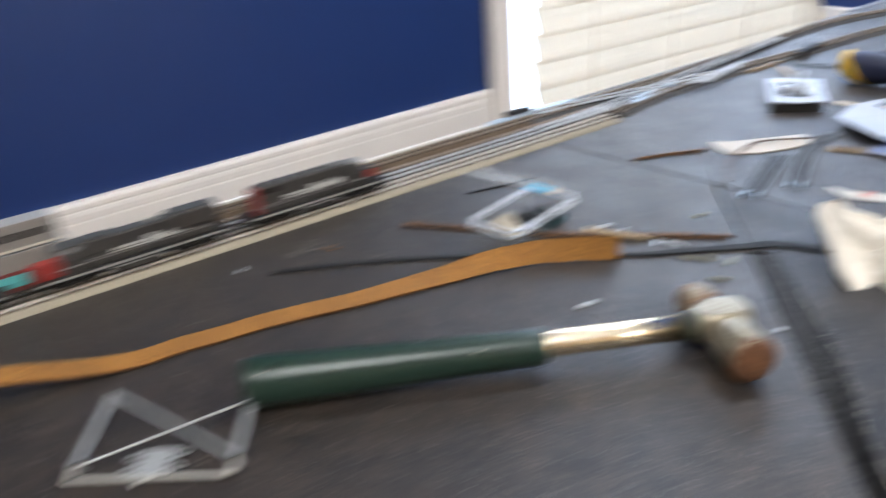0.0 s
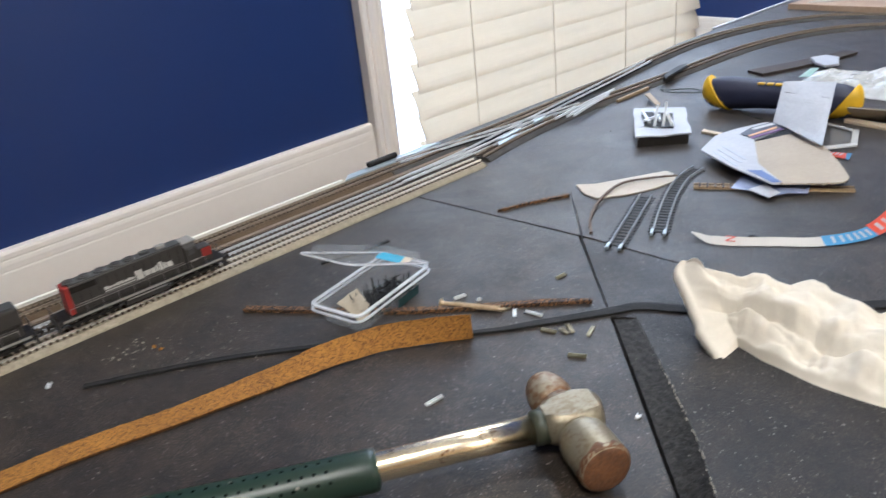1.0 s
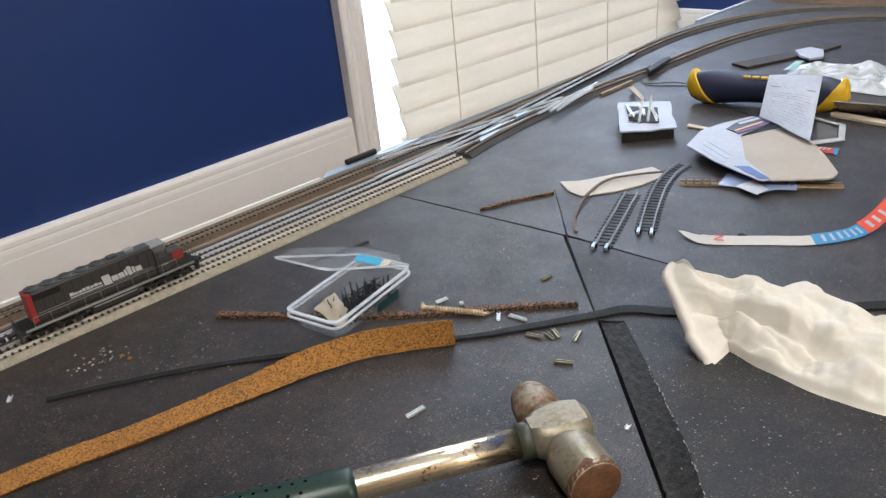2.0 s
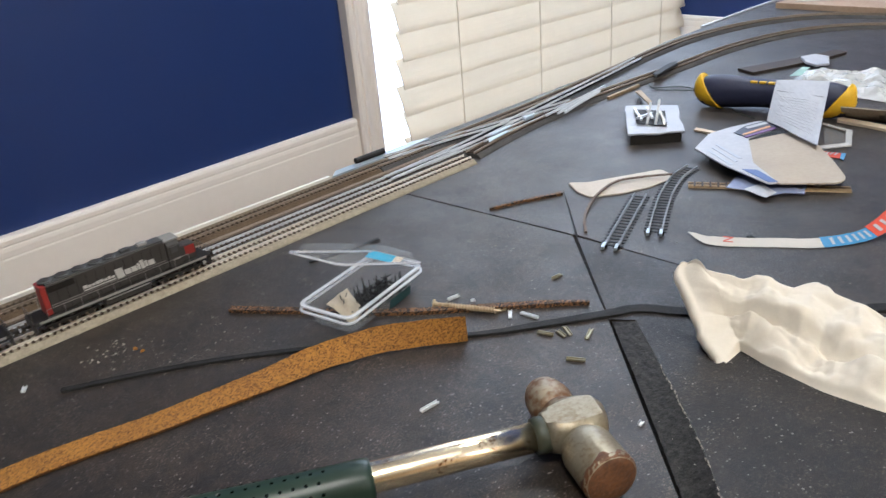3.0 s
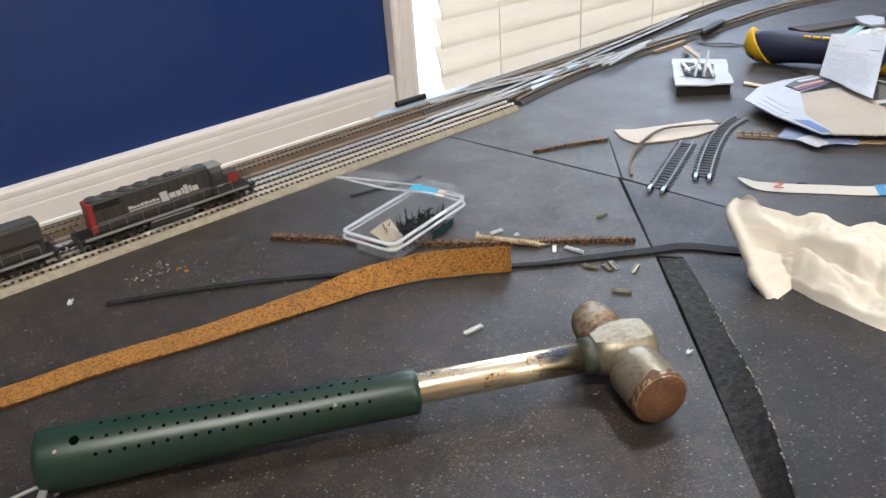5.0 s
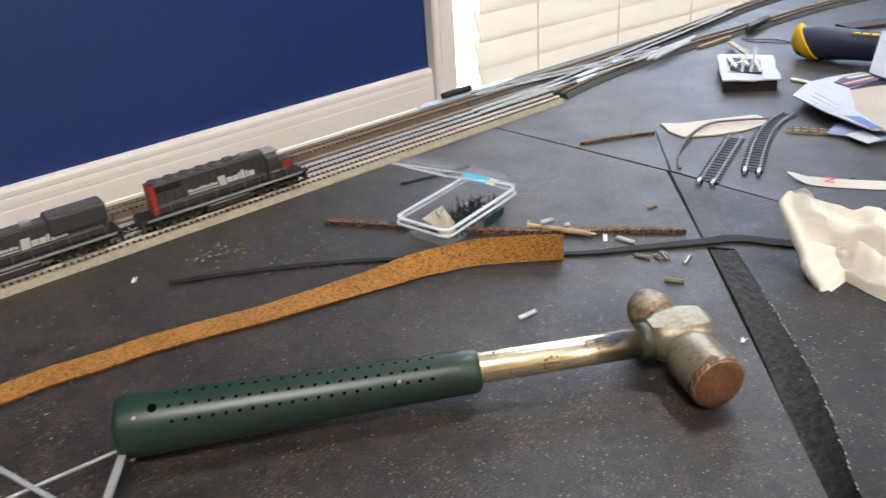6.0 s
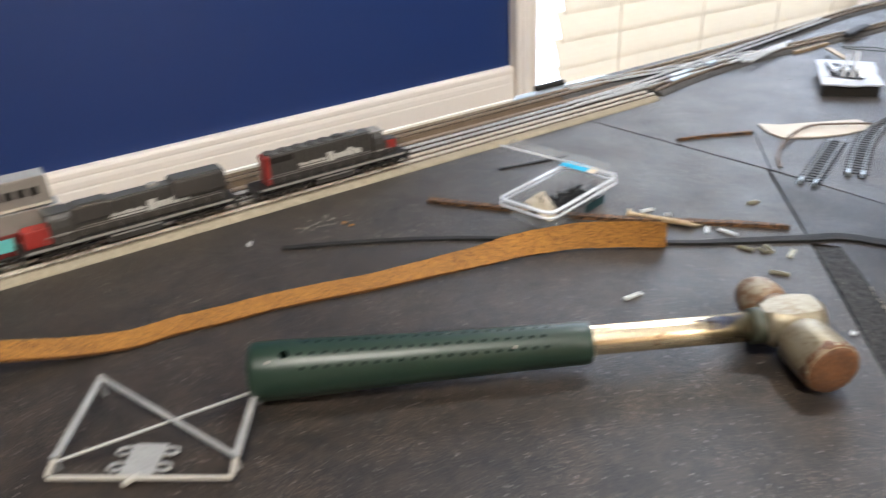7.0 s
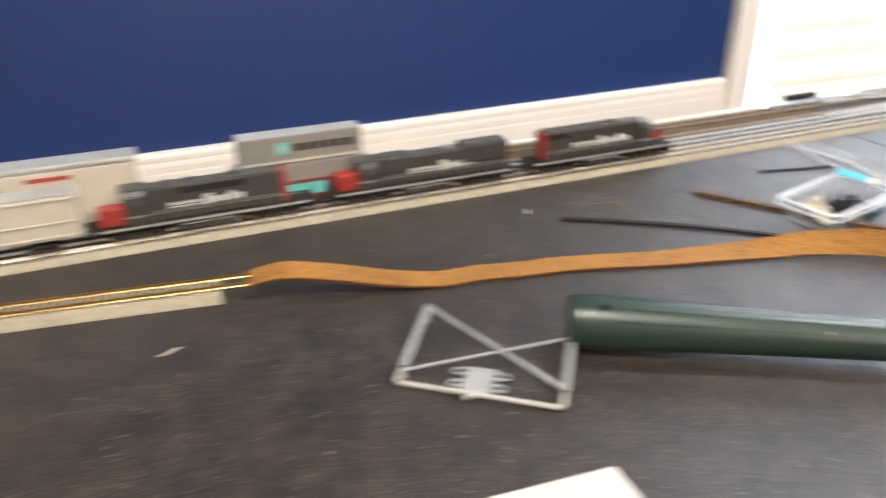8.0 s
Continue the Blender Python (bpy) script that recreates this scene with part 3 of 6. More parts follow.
# ---- the layout table ----
table = thing("layout_table", pose(0, 0, 0), "long table topped with butted black boards, scuffed and dusty", "table")
part("underlay", boxed(-1.6, 1.85, -0.80, 0.0785, -0.040, -0.0125, 0.002), UNDER, table)
for x in (-1.5, 0.15, 1.75):
    for y in (-0.74, 0.03):
        part("leg", boxed(x - 0.03, x + 0.03, y - 0.03, y + 0.03, -0.952, -0.04, 0.003), WOOD, table)

CUT_A, CUT_B = Vector((0.4675, -0.1690)), Vector((0.2600, -0.3880))
GAP = 0.0005
down = (CUT_B - CUT_A).normalized()
across = Vector((-down.y, down.x))          # to the right-hand board
if across.x < 0:
    across = -across
END = CUT_A + down * 0.62


def on_cut(t, off):
    p = CUT_A + down * t + across * off
    return (p.x, p.y)


# main board, above and left of the slanting cut
part("board", prism(bmesh.new(), [(-1.6, 0.0795), (0.4468 - GAP, 0.0795), (0.449 - GAP, -0.006), (0.466 - GAP, -0.1675), on_cut(0.12, -0.0007), on_cut(0.3, -0.0011), on_cut(0.62, -0.0016), (-1.6, END.y)], -0.012, 0.0, 0.0003), BOARD, table)
# far board, with the end of the cut running into it
part("board", prism(bmesh.new(), [(0.4465 + GAP, 0.092), (0.86, 0.094), (1.05, 0.112), (1.18, 0.114), (1.42, 0.112), (1.85, 0.05), (1.85, -0.8), (0.492 + GAP, -0.8), (0.4705 + GAP, -0.257), (0.4675 + GAP, -0.1698), (0.5300, -0.1094), (0.5297, -0.1091), (0.4673, -0.1688), (0.449 + GAP, -0.006)], -0.012, 0.0, 0.0003), BOARD, table)
# near board with a planed-off edge along the cut
nb = bmesh.new()
prism(nb, [on_cut(0.0030, -0.0002), (0.4705 - GAP, -0.257), (0.492 - GAP, -0.8), (END.x + 0.02, -0.8), on_cut(0.60, 0.009), on_cut(0.35, 0.0095), on_cut(0.30, 0.0108), on_cut(0.27, 0.0152), on_cut(0.23, 0.0182), on_cut(0.19, 0.0174), on_cut(0.15, 0.0156), on_cut(0.120, 0.0140), on_cut(0.1165, -0.0001)], -0.012, 0.0003, 0.0003)
part("board", nb, BOARD_NEAR, table, "darker brownish black board")
CREST_T, CREST_W = (0.12, 0.15, 0.19, 0.23, 0.27, 0.30, 0.35, 0.60), (0.0140, 0.0156, 0.0174, 0.0182, 0.0152, 0.0108, 0.0095, 0.009)


def crest(t):
    return float(np.interp(t, CREST_T, CREST_W))


ch = bmesh.new()
rings = []
for k in range(321):
    t = 0.1168 + 0.4832 * k / 320
    low = float(np.interp(t, (0.117, 0.16, 0.21, 0.26, 0.30), (-0.0009, -0.0016, -0.0040, -0.0085, -0.0112)))
    a = 0.0007 + float(np.interp(t, (0.12, 0.16, 0.25), (0.0004, 0.0010, 0.0024))) + 0.0007 * noise.noise(Vector((t * 330, 0, 0)))
    b = crest(t) + 0.0007 * noise.noise(Vector((t * 130, 4, 0)))
    ring = []
    for w in range(9):
        u = w / 8
        x, y = on_cut(t, a + (b - a) * u)
        rough = 0.0004 * noise.noise(Vector((t * 260, u * 7, 2))) * min(1.0, 4 * u * (1 - u) + 0.2)
        ring.append((x, y, min(0.0002, low * (1 - u ** 1.5) - 0.0001 + rough)))
    ring += [(*on_cut(t, b), -0.0118), (*on_cut(t, a), -0.0118)]
    rings.append([ch.verts.new(p) for p in ring])
for a, b in zip(rings, rings[1:]):
    for i in range(11):
        ch.faces.new((a[i], a[(i + 1) % 11], b[(i + 1) % 11], b[i]))
ch.faces.new(rings[0])
ch.faces.new(rings[-1][::-1])
bmesh.ops.recalc_face_normals(ch, faces=ch.faces)
# black strip added low in the gap to deepen its shade
jf = bmesh.new()
prism(jf, [on_cut(0.0, -0.0002), on_cut(0.0, 0.0006), on_cut(0.10, 0.0008), on_cut(0.20, 0.0022), on_cut(0.60, 0.0028), on_cut(0.60, -0.0002)], -0.0119, -0.0105)
part("gap_dark_strip", jf, UNDER, table, "black strip added in the gap between the boards")
part("planed_edge", ch, PLANED, table, "rough planed edge of the black board")
wl = bmesh.new()
wr = random.Random(8)
t = 0.165
while t < 0.42:
    n = wr.uniform(0.0006, 0.0020)
    o = crest(t) + wr.uniform(-0.0006, 0.0004)
    h = wr.uniform(0.00012, 0.00034)
    prism(wl, [on_cut(t, o - h), on_cut(t + n, o - h), on_cut(t + n, o + h), on_cut(t, o + h)], 0.0002, 0.0005)
    t += n + (wr.uniform(0, 0.0014) if wr.random() < 0.72 else wr.uniform(0.002, 0.007))
tagged(part("frayed_edge", wl, FRAY, table, "pale frayed edge"), kind="stuff")
part("edge_strip", sweep(bmesh.new(), [(1.16, 0.1145, 0), (1.30, 0.1150, 0), (1.42, 0.1130, 0), (1.85, 0.051, 0)], [(0.0, -0.03), (0.005, -0.03), (0.005, 0.002), (0.0, 0.002)]), CARD_WHITE, table, "white edging along the far side")


part("edge_strip", sweep(bmesh.new(), [(-0.36, 0.0800, 0), (0.432, 0.0800, 0)], [(0.0, -0.03), (0.0035, -0.03), (0.0035, 0.0030), (0.0, 0.0030)]), WHITE, table, "white edging along the back")


# ---- track ----
def track(name, pts, label, road=ROADBED, tie=TIE, rail=RAIL, z0=0.0, road_h=0.0038, low_half=0.012, top_half=0.0085, spacing=0.0043, gauge=0.009, tie_len=0.0142, group="laid track", smooth=8, rail_over=0.0, tie_half=0.0008, tie_high=0.0014):
    holder = thing(name, pose(0, 0, 0), label, "model track", group)
    line = smooth_line([(x, y, z0) for x, y in pts], smooth) if len(pts) > 2 else [Vector((x, y, z0)) for x, y in pts]
    base = road_h if road else 0.0
    if road:
        part("roadbed", sweep(bmesh.new(), line, [(-low_half, 0.0), (low_half, 0.0), (low_half - 0.0005, 0.0012), (top_half, road_h), (-top_half, road_h), (-low_half + 0.0005, 0.0012)]), road, holder)
    for side in (-1, 1):
        y = side * gauge / 2
        h = base + (0.0005 if road else tie_high - 0.0001)
        section = [(y - 0.0007, h), (y + 0.0007, h), (y + 0.0003, h + 0.0004), (y + 0.00042, h + 0.0012), (y + 0.00042, h + 0.0019), (y - 0.00042, h + 0.0019), (y - 0.00042, h + 0.0012), (y - 0.0003, h + 0.0004)]
        ahead = (line[-1] - line[-2]).normalized() * rail_over
        part("rail", sweep(bmesh.new(), line + [line[-1] + ahead] if rail_over else line, section), rail, holder)
    shape = mesh_of("tie", boxed(-tie_half, tie_half, -tie_len / 2, tie_len / 2, 0.0, tie_high, 0.0002), tie)
    total, nxt = 0.0, spacing / 2
    for a, b in zip(line, line[1:]):
        d = b - a
        while total + d.length > nxt:
            p = a.lerp(b, (nxt - total) / d.length)
            o = new("tie", shape)
            o.parent = holder
            o.matrix_local = Matrix.Translation((p.x, p.y, z0 + base - (0.0004 if road else 0.0))) @ Matrix.Rotation(math.atan2(d.y, d.x), 4, "Z")
            nxt += spacing
        total += d.length
    return holder


T1, T2, T3 = 0.0065, 0.0250, 0.0620
track("model_track", [(-0.36, T1), (0.536, T1)], "straight model track on a pale grey roadbed at the table's edge")
track("model_track", [(-0.36, T2), (0.40, T2), (0.58, 0.0265), (0.72, 0.030)], "model track between the front and rear tracks", ROADBED_FAR, rail=RAIL_COOL)
track("model_track", [(-0.36, T3), (0.47, T3)], "rear model track on tan roadbed along the wall", ROADBED_TAN, rail=RAIL_BROWN)
track("model_track", [(0.471, T3), (0.53, 0.0624), (0.70, 0.066), (0.86, 0.077), (1.0, 0.087), (1.07, 0.086), (1.13, 0.077), (1.19, 0.060), (1.24, 0.034), (1.282, -0.004), (1.305, -0.06), (1.315, -0.14), (1.315, -0.30)], "rear model track on dark roadbed curving round the table's end", ROADBED_FAR, rail=RAIL_BROWN)
track("model_track", [(0.545, 0.012), (0.60, 0.0215), (0.66, 0.0275), (0.72, 0.030), (0.80, 0.026), (0.92, 0.018), (1.0, 0.015), (1.06, 0.008), (1.12, -0.006), (1.17, -0.027), (1.21, -0.056), (1.238, -0.095), (1.25, -0.15), (1.255, -0.30)], "inner model track curving away on dark roadbed", ROADBED_FAR, rail=RAIL_BROWN)
track("track_crossover", [(0.49, 0.0690), (0.56, 0.0590), (0.64, 0.0450), (0.73, 0.0330)], "turnout leg crossing between the rear tracks", None, TIE_BLACK, RAIL_COOL, z0=0.0036)
track("model_track", [(-0.36, -0.043), (-0.20, -0.0585), (-0.078, -0.0735)], "short end of brass-railed track on grey roadbed", ROADBED, TIE, BRASS, road_h=0.0053, gauge=0.010, rail_over=0.016)
track("track_crossover", [(0.455, 0.0255), (0.54, 0.0300), (0.62, 0.0400), (0.72, 0.0530), (0.84, 0.0680), (0.93, 0.0800)], "turnout leg running from the middle track to the rear one", None, TIE_BLACK, RAIL_COOL, z0=0.0036)
# bare strips between the rear tracks
solid("cork_strip", sweep(bmesh.new(), [(-0.36, 0.0440, 0), (0.44, 0.0440, 0), (0.56, 0.0455, 0)], [(-0.0024, 0.0), (0.0024, 0.0), (0.0021, 0.0032), (-0.0021, 0.0032)]), STRIP_PINK, "narrow tan cork strip lying between two tracks", "cork strip")
solid("cork_strip", sweep(bmesh.new(), [(-0.36, 0.0365, 0), (0.46, 0.0365, 0)], [(-0.0040, 0.0), (0.0040, 0.0), (0.0036, 0.0028), (-0.0036, 0.0028)]), ROADBED_DARK, "narrow dark brown cork strip lying between two tracks", "cork strip")


# ---- things on the table ----
# cork roadbed strip, arched at one end and rolled up on its edge at the other
CORK_LINE = [(-0.066, -0.0900, 0.0082), (-0.047, -0.0950, 0.0120), (-0.020, -0.1020, 0.0085), (0.010, -0.1100, 0.0030), (0.036, -0.1155, 0.0002), (0.058, -0.1170, 0.0), (0.081, -0.1220, 0.0), (0.107, -0.1260, 0.0), (0.133, -0.1330, 0.0), (0.159, -0.1410, 0.0), (0.189, -0.1480, 0.0), (0.219, -0.1560, 0.0), (0.252, -0.1640, 0.0), (0.283, -0.1770, 0.0), (0.319, -0.2035, 0.0)]
CORK_ROLL = [6, 8, 6, 4, 3, 3, 3, 3, 3, 4, 8, 18, 40, 62, 82]
line, roll = [], []
fine_line = smooth_line(CORK_LINE, 8)
for i, p in enumerate(fine_line):
    a = min(i / 8, len(CORK_ROLL) - 1.0001)
    k = int(a)
    roll.append(CORK_ROLL[k] + (CORK_ROLL[k + 1] - CORK_ROLL[k]) * (a - k))
    line.append(Vector((p.x, p.y, max(p.z, 0.0) + 0.0004)))
cork_strip = thing("cork_strip", pose(0, 0, 0), "long wavy orange-brown cork strip, twisted on edge at one end", "cork strip")
part("cork_layer", ribbon(bmesh.new(), line, 0.0152, 0.0005, roll, 0.0005, 3, 0.0012), CORK, cork_strip)
part("lower_edge", ribbon(bmesh.new(), line, 0.0150, 0.0012, roll, 0.0004, 5), CORK_EDGE, cork_strip, "dark brown lower edge")

# black foam strip
solid("foam_strip", ribbon(bmesh.new(), smooth_line([(0.138, -0.0632, 0), (0.194, -0.0955, 0), (0.246, -0.1345, 0), (0.324, -0.2052, 0), (0.350, -0.2252, 0), (0.389, -0.2530, 0), (0.404, -0.2640, 0), (0.417, -0.2870, 0), (0.450, -0.3330, 0), (0.487, -0.3690, 0), (0.56, -0.45, 0)], 6), lambda u: 0.0036 + 0.0042 * min(1.0, max(0.0, (u - 0.30) * 4)), 0.0018, None, 0.0003, 4), FOAM_GREY, "thin grey-black foam strip lying across the boards", "foam strip")

# dirty cork offcuts
solid("cork_offcut", ribbon(bmesh.new(), smooth_line([(0.2455, -0.0605, 0), (0.275, -0.1015, 0), (0.310, -0.1485, 0), (0.358, -0.1985, 0), (0.3935, -0.2345, 0)], 12), lambda u: 0.0048 if u < 0.85 else 0.0048 - 0.02 * (u - 0.85), 0.0026, None, 0.0008, 6), CORK_SCRAP, "narrow ragged dark brown cork offcut", "cork offcut")
solid("cork_offcut", ribbon(bmesh.new(), smooth_line([(0.464, -0.0880, 0), (0.490, -0.0990, 0), (0.521, -0.1155, 0)], 10), lambda u: 0.0018 + 0.0016 * u, 0.0022, None, 0.0012, 7), CORK_SCRAP, "short rust-brown cork offcut beside the board joint", "cork offcut")
solid("foam_offcut", ribbon(bmesh.new(), smooth_line([(0.320, -0.0455, 0), (0.345, -0.0520, 0), (0.374, -0.0590, 0.001)], 6), 0.0022, 0.0014, None, 0.0006, 8), BLACK_FOAM, "black foam sliver behind the plastic box", "foam strip")


# ---- hammer ----
def hammer():
    """Along local x from the butt; the head's axis lies along local y."""
    h = thing("ball_peen_hammer", pose(0.0705, -0.1880, 0, 0, 0, -29.2), "ball-peen hammer with green rubber grip and rusty steel head", "hammer")
    ax = Vector((1, 0, 0))
    zc = 0.0134
    grip = bmesh.new()
    lathe(grip, (0, 0, zc), ax, [(0.0, 0.0118), (0.0008, 0.0128), (0.0030, 0.0131), (0.012, 0.0131), (0.030, 0.0126), (0.070, 0.0112), (0.110, 0.0103), (0.140, 0.0098), (0.1475, 0.0099), (0.1500, 0.0094), (0.1510, 0.0076)], 40)
    grip_ob = part("grip", grip, GRIP, h, "dark green rubber grip dotted with small holes", True)
    dot = mesh_of("hole", lathe(bmesh.new(), (0, 0, -0.0008), (0, 0, 1), [(0, 0.00080), (0.00092, 0.00080)], 10), HOLE)
    for turn, x in ((-56, 0.0235), (-27, 0.0225), (4, 0.0250), (35, 0.0230)):
        while x < 0.132:
            r = float(np.interp(x, (0.012, 0.030, 0.070, 0.110, 0.140), (0.0131, 0.0126, 0.0112, 0.0103, 0.0098))) - 0.0001
            o = new("hole", dot)
            o.parent = grip_ob
            a = radians(turn)
            o.matrix_local = Matrix.Translation((x, r * math.sin(a), zc + r * math.cos(a))) @ Matrix.Rotation(-a, 4, "X")
            x += 0.0053
    big = new("hole", mesh_of("hole", lathe(bmesh.new(), (0, 0, -0.001), (0, 0, 1), [(0, 0.0019), (0.00115, 0.0019)], 16), HOLE))
    big.parent = grip_ob
    big.matrix_local = Matrix.Translation((0.0160, -0.0058, zc + 0.0117)) @ Matrix.Rotation(radians(26), 4, "X")
    fleck = mesh_of("paint_fleck", lathe(bmesh.new(), (0, 0, -0.0008), (0, 0, 1), [(0, 0.0009), (0.00090, 0.0008)], 7), CRUMB)
    for x, turn, r in ((0.0985, 6, 0.0104), (0.1155, -50, 0.0101), (0.0090, -40, 0.0130), (0.0880, 8, 0.0107)):
        a = radians(turn)
        o = new("paint_fleck", fleck)
        o.parent = grip_ob
        o.matrix_local = Matrix.Translation((x, r * math.sin(a), zc + r * math.cos(a))) @ Matrix.Rotation(-a, 4, "X")
    part("shaft", lathe(bmesh.new(), (0.148, 0, zc + 0.0010), ax, [(0, 0.0066), (0.002, 0.0068), (0.040, 0.0067), (0.0785, 0.0068)], 32), STEEL, h, "scratched chromed steel shaft", True)
    part("collar", lathe(bmesh.new(), (0.2235, 0, zc + 0.0012), ax, [(0, 0.0068), (0.0006, 0.0083), (0.0065, 0.0085), (0.0075, 0.0074)], 28), GRIP_DARK, h, "dark green rubber collar", True)
    head = bmesh.new()
    lathe(head, (0.2290, 0, zc + 0.0022), ax, [(0, 0.0084), (0.004, 0.0100), (0.010, 0.0122), (0.018, 0.0125), (0.0250, 0.0108), (0.0276, 0.0078), (0.0284, 0.0040)], 28, 1.08)
    for v in head.verts:
        v.co.z = min(v.co.z, zc + 0.0112 + 0.06 * (v.co.x - 0.2425))
    head.normal_update()
    for e in head.edges:
        if len(e.link_faces) == 2 and (e.link_faces[0].normal.z > 0.985) != (e.link_faces[1].normal.z > 0.985):
            e.smooth = False
    part("eye", head, HEAD_STEEL, h, "worn grey steel socket", True)
    cx, skew = 0.2420, radians(4.5)
    fwd = Vector((math.sin(skew), -math.cos(skew), 0))
    mid = Vector((cx, 0, zc))
    face = bmesh.new()
    lathe(face, mid + fwd * 0.004, fwd, [(0, 0.0100), (0.004, 0.0094), (0.007, 0.0104), (0.009, 0.0116), (0.0115, 0.0121), (0.0296, 0.0123), (0.0312, 0.0115)], 40)
    part("poll", face, HEAD_STEEL, h, "grey steel striking end", True)
    rust = lathe(bmesh.new(), mid + fwd * 0.0318, fwd, [(0, 0.01234), (0.0016, 0.01250), (0.0028, 0.0121), (0.0036, 0.0111), (0.0041, 0.0085), (0.0043, 0.002)], 48)
    rng = random.Random(12)
    bite = [rng.choice((-0.0016, -0.0010, 0.0, 0.0006, 0.0014)) for _ in range(24)]
    for v in rust.verts:
        d = v.co - mid - fwd * 0.0318
        if abs(d.dot(fwd)) < 0.0004 and d.length > 0.012:
            turn = math.atan2(d.z, d.x) / (2 * math.pi) * 24
            v.co += fwd * bite[int(turn) % 24]
        elif d.dot(fwd) < 0.0035:
            v.co -= (d - fwd * d.dot(fwd)) * (0.030 * rng.random())
    part("striking_face", rust, HEAD_RUST, h, "chipped rusty brown striking face", True)
    part("neck", lathe(bmesh.new(), mid - fwd * 0.004, -fwd, [(0, 0.0106), (0.005, 0.0098), (0.010, 0.0093)], 28), PEEN, h, "", True)
    ball = [(0, 0.0092), (0.0030, 0.0102), (0.0065, 0.0107)] + [(0.0070 + 0.0158 * math.sin(a * math.pi / 16), 0.0107 * math.cos(a * math.pi / 16) ** 0.7 + 0.0002) for a in range(0, 8)]
    part("peen", lathe(bmesh.new(), mid - fwd * 0.0128, -fwd, ball, 28), PEEN, h, "rusty brown rounded peen", True)
    return h


hammer()


# ---- grey frame ----
def wire_frame():
    f = thing("wire_stand", pose(0, 0, 0), "grey moulded plastic frame with crossed struts beside the hammer", "stand")
    A, B, C, D = Vector((0.0155, -0.1445, 0.009)), Vector((-0.0115, -0.1835, 0.006)), Vector((0.0470, -0.2270, 0.006)), Vector((0.0700, -0.1935, 0.009))

    def strut(p, q, w, th, name, material=GREY_PLASTIC, label=""):
        p, q = Vector(p), Vector(q)
        d = (q - p).normalized()
        s = Vector((-d.y, d.x, 0)).normalized()
        u = d.cross(s)
        b = bmesh.new()
        vs = []
        for e in (p, q):
            for a, c in ((-1, -1), (1, -1), (1, 1), (-1, 1)):
                vs.append(b.verts.new(e + s * (a * w / 2) + u * (c * th / 2)))
        for fc in ((0, 1, 2, 3), (7, 6, 5, 4), (0, 4, 5, 1), (1, 5, 6, 2), (2, 6, 7, 3), (3, 7, 4, 0)):
            b.faces.new([vs[i] for i in fc])
        bmesh.ops.recalc_face_normals(b, faces=b.faces)
        bmesh.ops.bevel(b, geom=list(b.edges), offset=min(w, th) * 0.2, segments=1, affect="EDGES")
        return part(name, b, material, f, label)

    strut(A, B, 0.0032, 0.0015, "side_bar")
    strut(D, C, 0.0032, 0.0015, "side_bar")
    strut(A + Vector((0, 0, 0.001)), C + Vector((0, 0, 0.001)), 0.0021, 0.0012, "cross_strut")
    strut(B + Vector((0, 0, -0.0018)), D + Vector((0, 0, -0.0018)), 0.0013, 0.0013, "cross_strut")
    E, G = Vector((-0.0160, -0.1885, 0.0022)), Vector((0.0430, -0.2325, 0.0022))
    strut(E, G, 0.0019, 0.0019, "base_bar", GREY_FRAME_PALE, "pale base bar")
    strut(E + Vector((0, 0, 0.0006)), B, 0.0022, 0.0020, "corner_link", GREY_FRAME_PALE)
    strut(G + Vector((0, 0, 0.0006)), C, 0.0022, 0.0020, "corner_link", GREY_FRAME_PALE)
    for p in (A, B, C, D):
        foot = bmesh.new()
        lathe(foot, (p.x, p.y, 0.0), (0, 0, 1), [(0, 0.0012), (p.z - 0.001, 0.0010), (p.z + 0.0016, 0.0014)], 10)
        part("corner_post", foot, GREY_PLASTIC, f)
    along = (G - E).normalized()
    inward = Vector((-along.y, along.x, 0))
    mid = E.lerp(G, 0.475)
    pl = bmesh.new()
    m = Matrix(((along.x, inward.x, 0, mid.x), (along.y, inward.y, 0, mid.y), (0, 0, 1, 0), (0, 0, 0, 1)))
    box(pl, -0.0068, 0.0068, 0.001, 0.0185, 0.0018, 0.0032, 0.0003, m)
    part("plate", pl, GREY_PLASTIC, f, "flat grey plate with hooked lugs")
    for sx in (-1, 1):
        for y in (0.0055, 0.0145):
            b = bmesh.new()
            pts = [Vector((sx * 0.0068, y - 0.0012, 0.0024)), Vector((sx * 0.0105, y - 0.0022, 0.0026)), Vector((sx * 0.0125, y - 0.0008, 0.0026)), Vector((sx * 0.0120, y + 0.0012, 0.0028)), Vector((sx * 0.0092, y + 0.0022, 0.0026)), Vector((sx * 0.0070, y + 0.0020, 0.0024))]
            tube(b, [m @ p for p in pts], 0.0008, 6)
            part("lug", b, GREY_PLASTIC, f)
    strut(mid + inward * -0.004 + along * -0.003, mid + inward * 0.002 + along * 0.001, 0.0022, 0.0022, "lug", GREY_FRAME_PALE)
    return f


wire_frame()


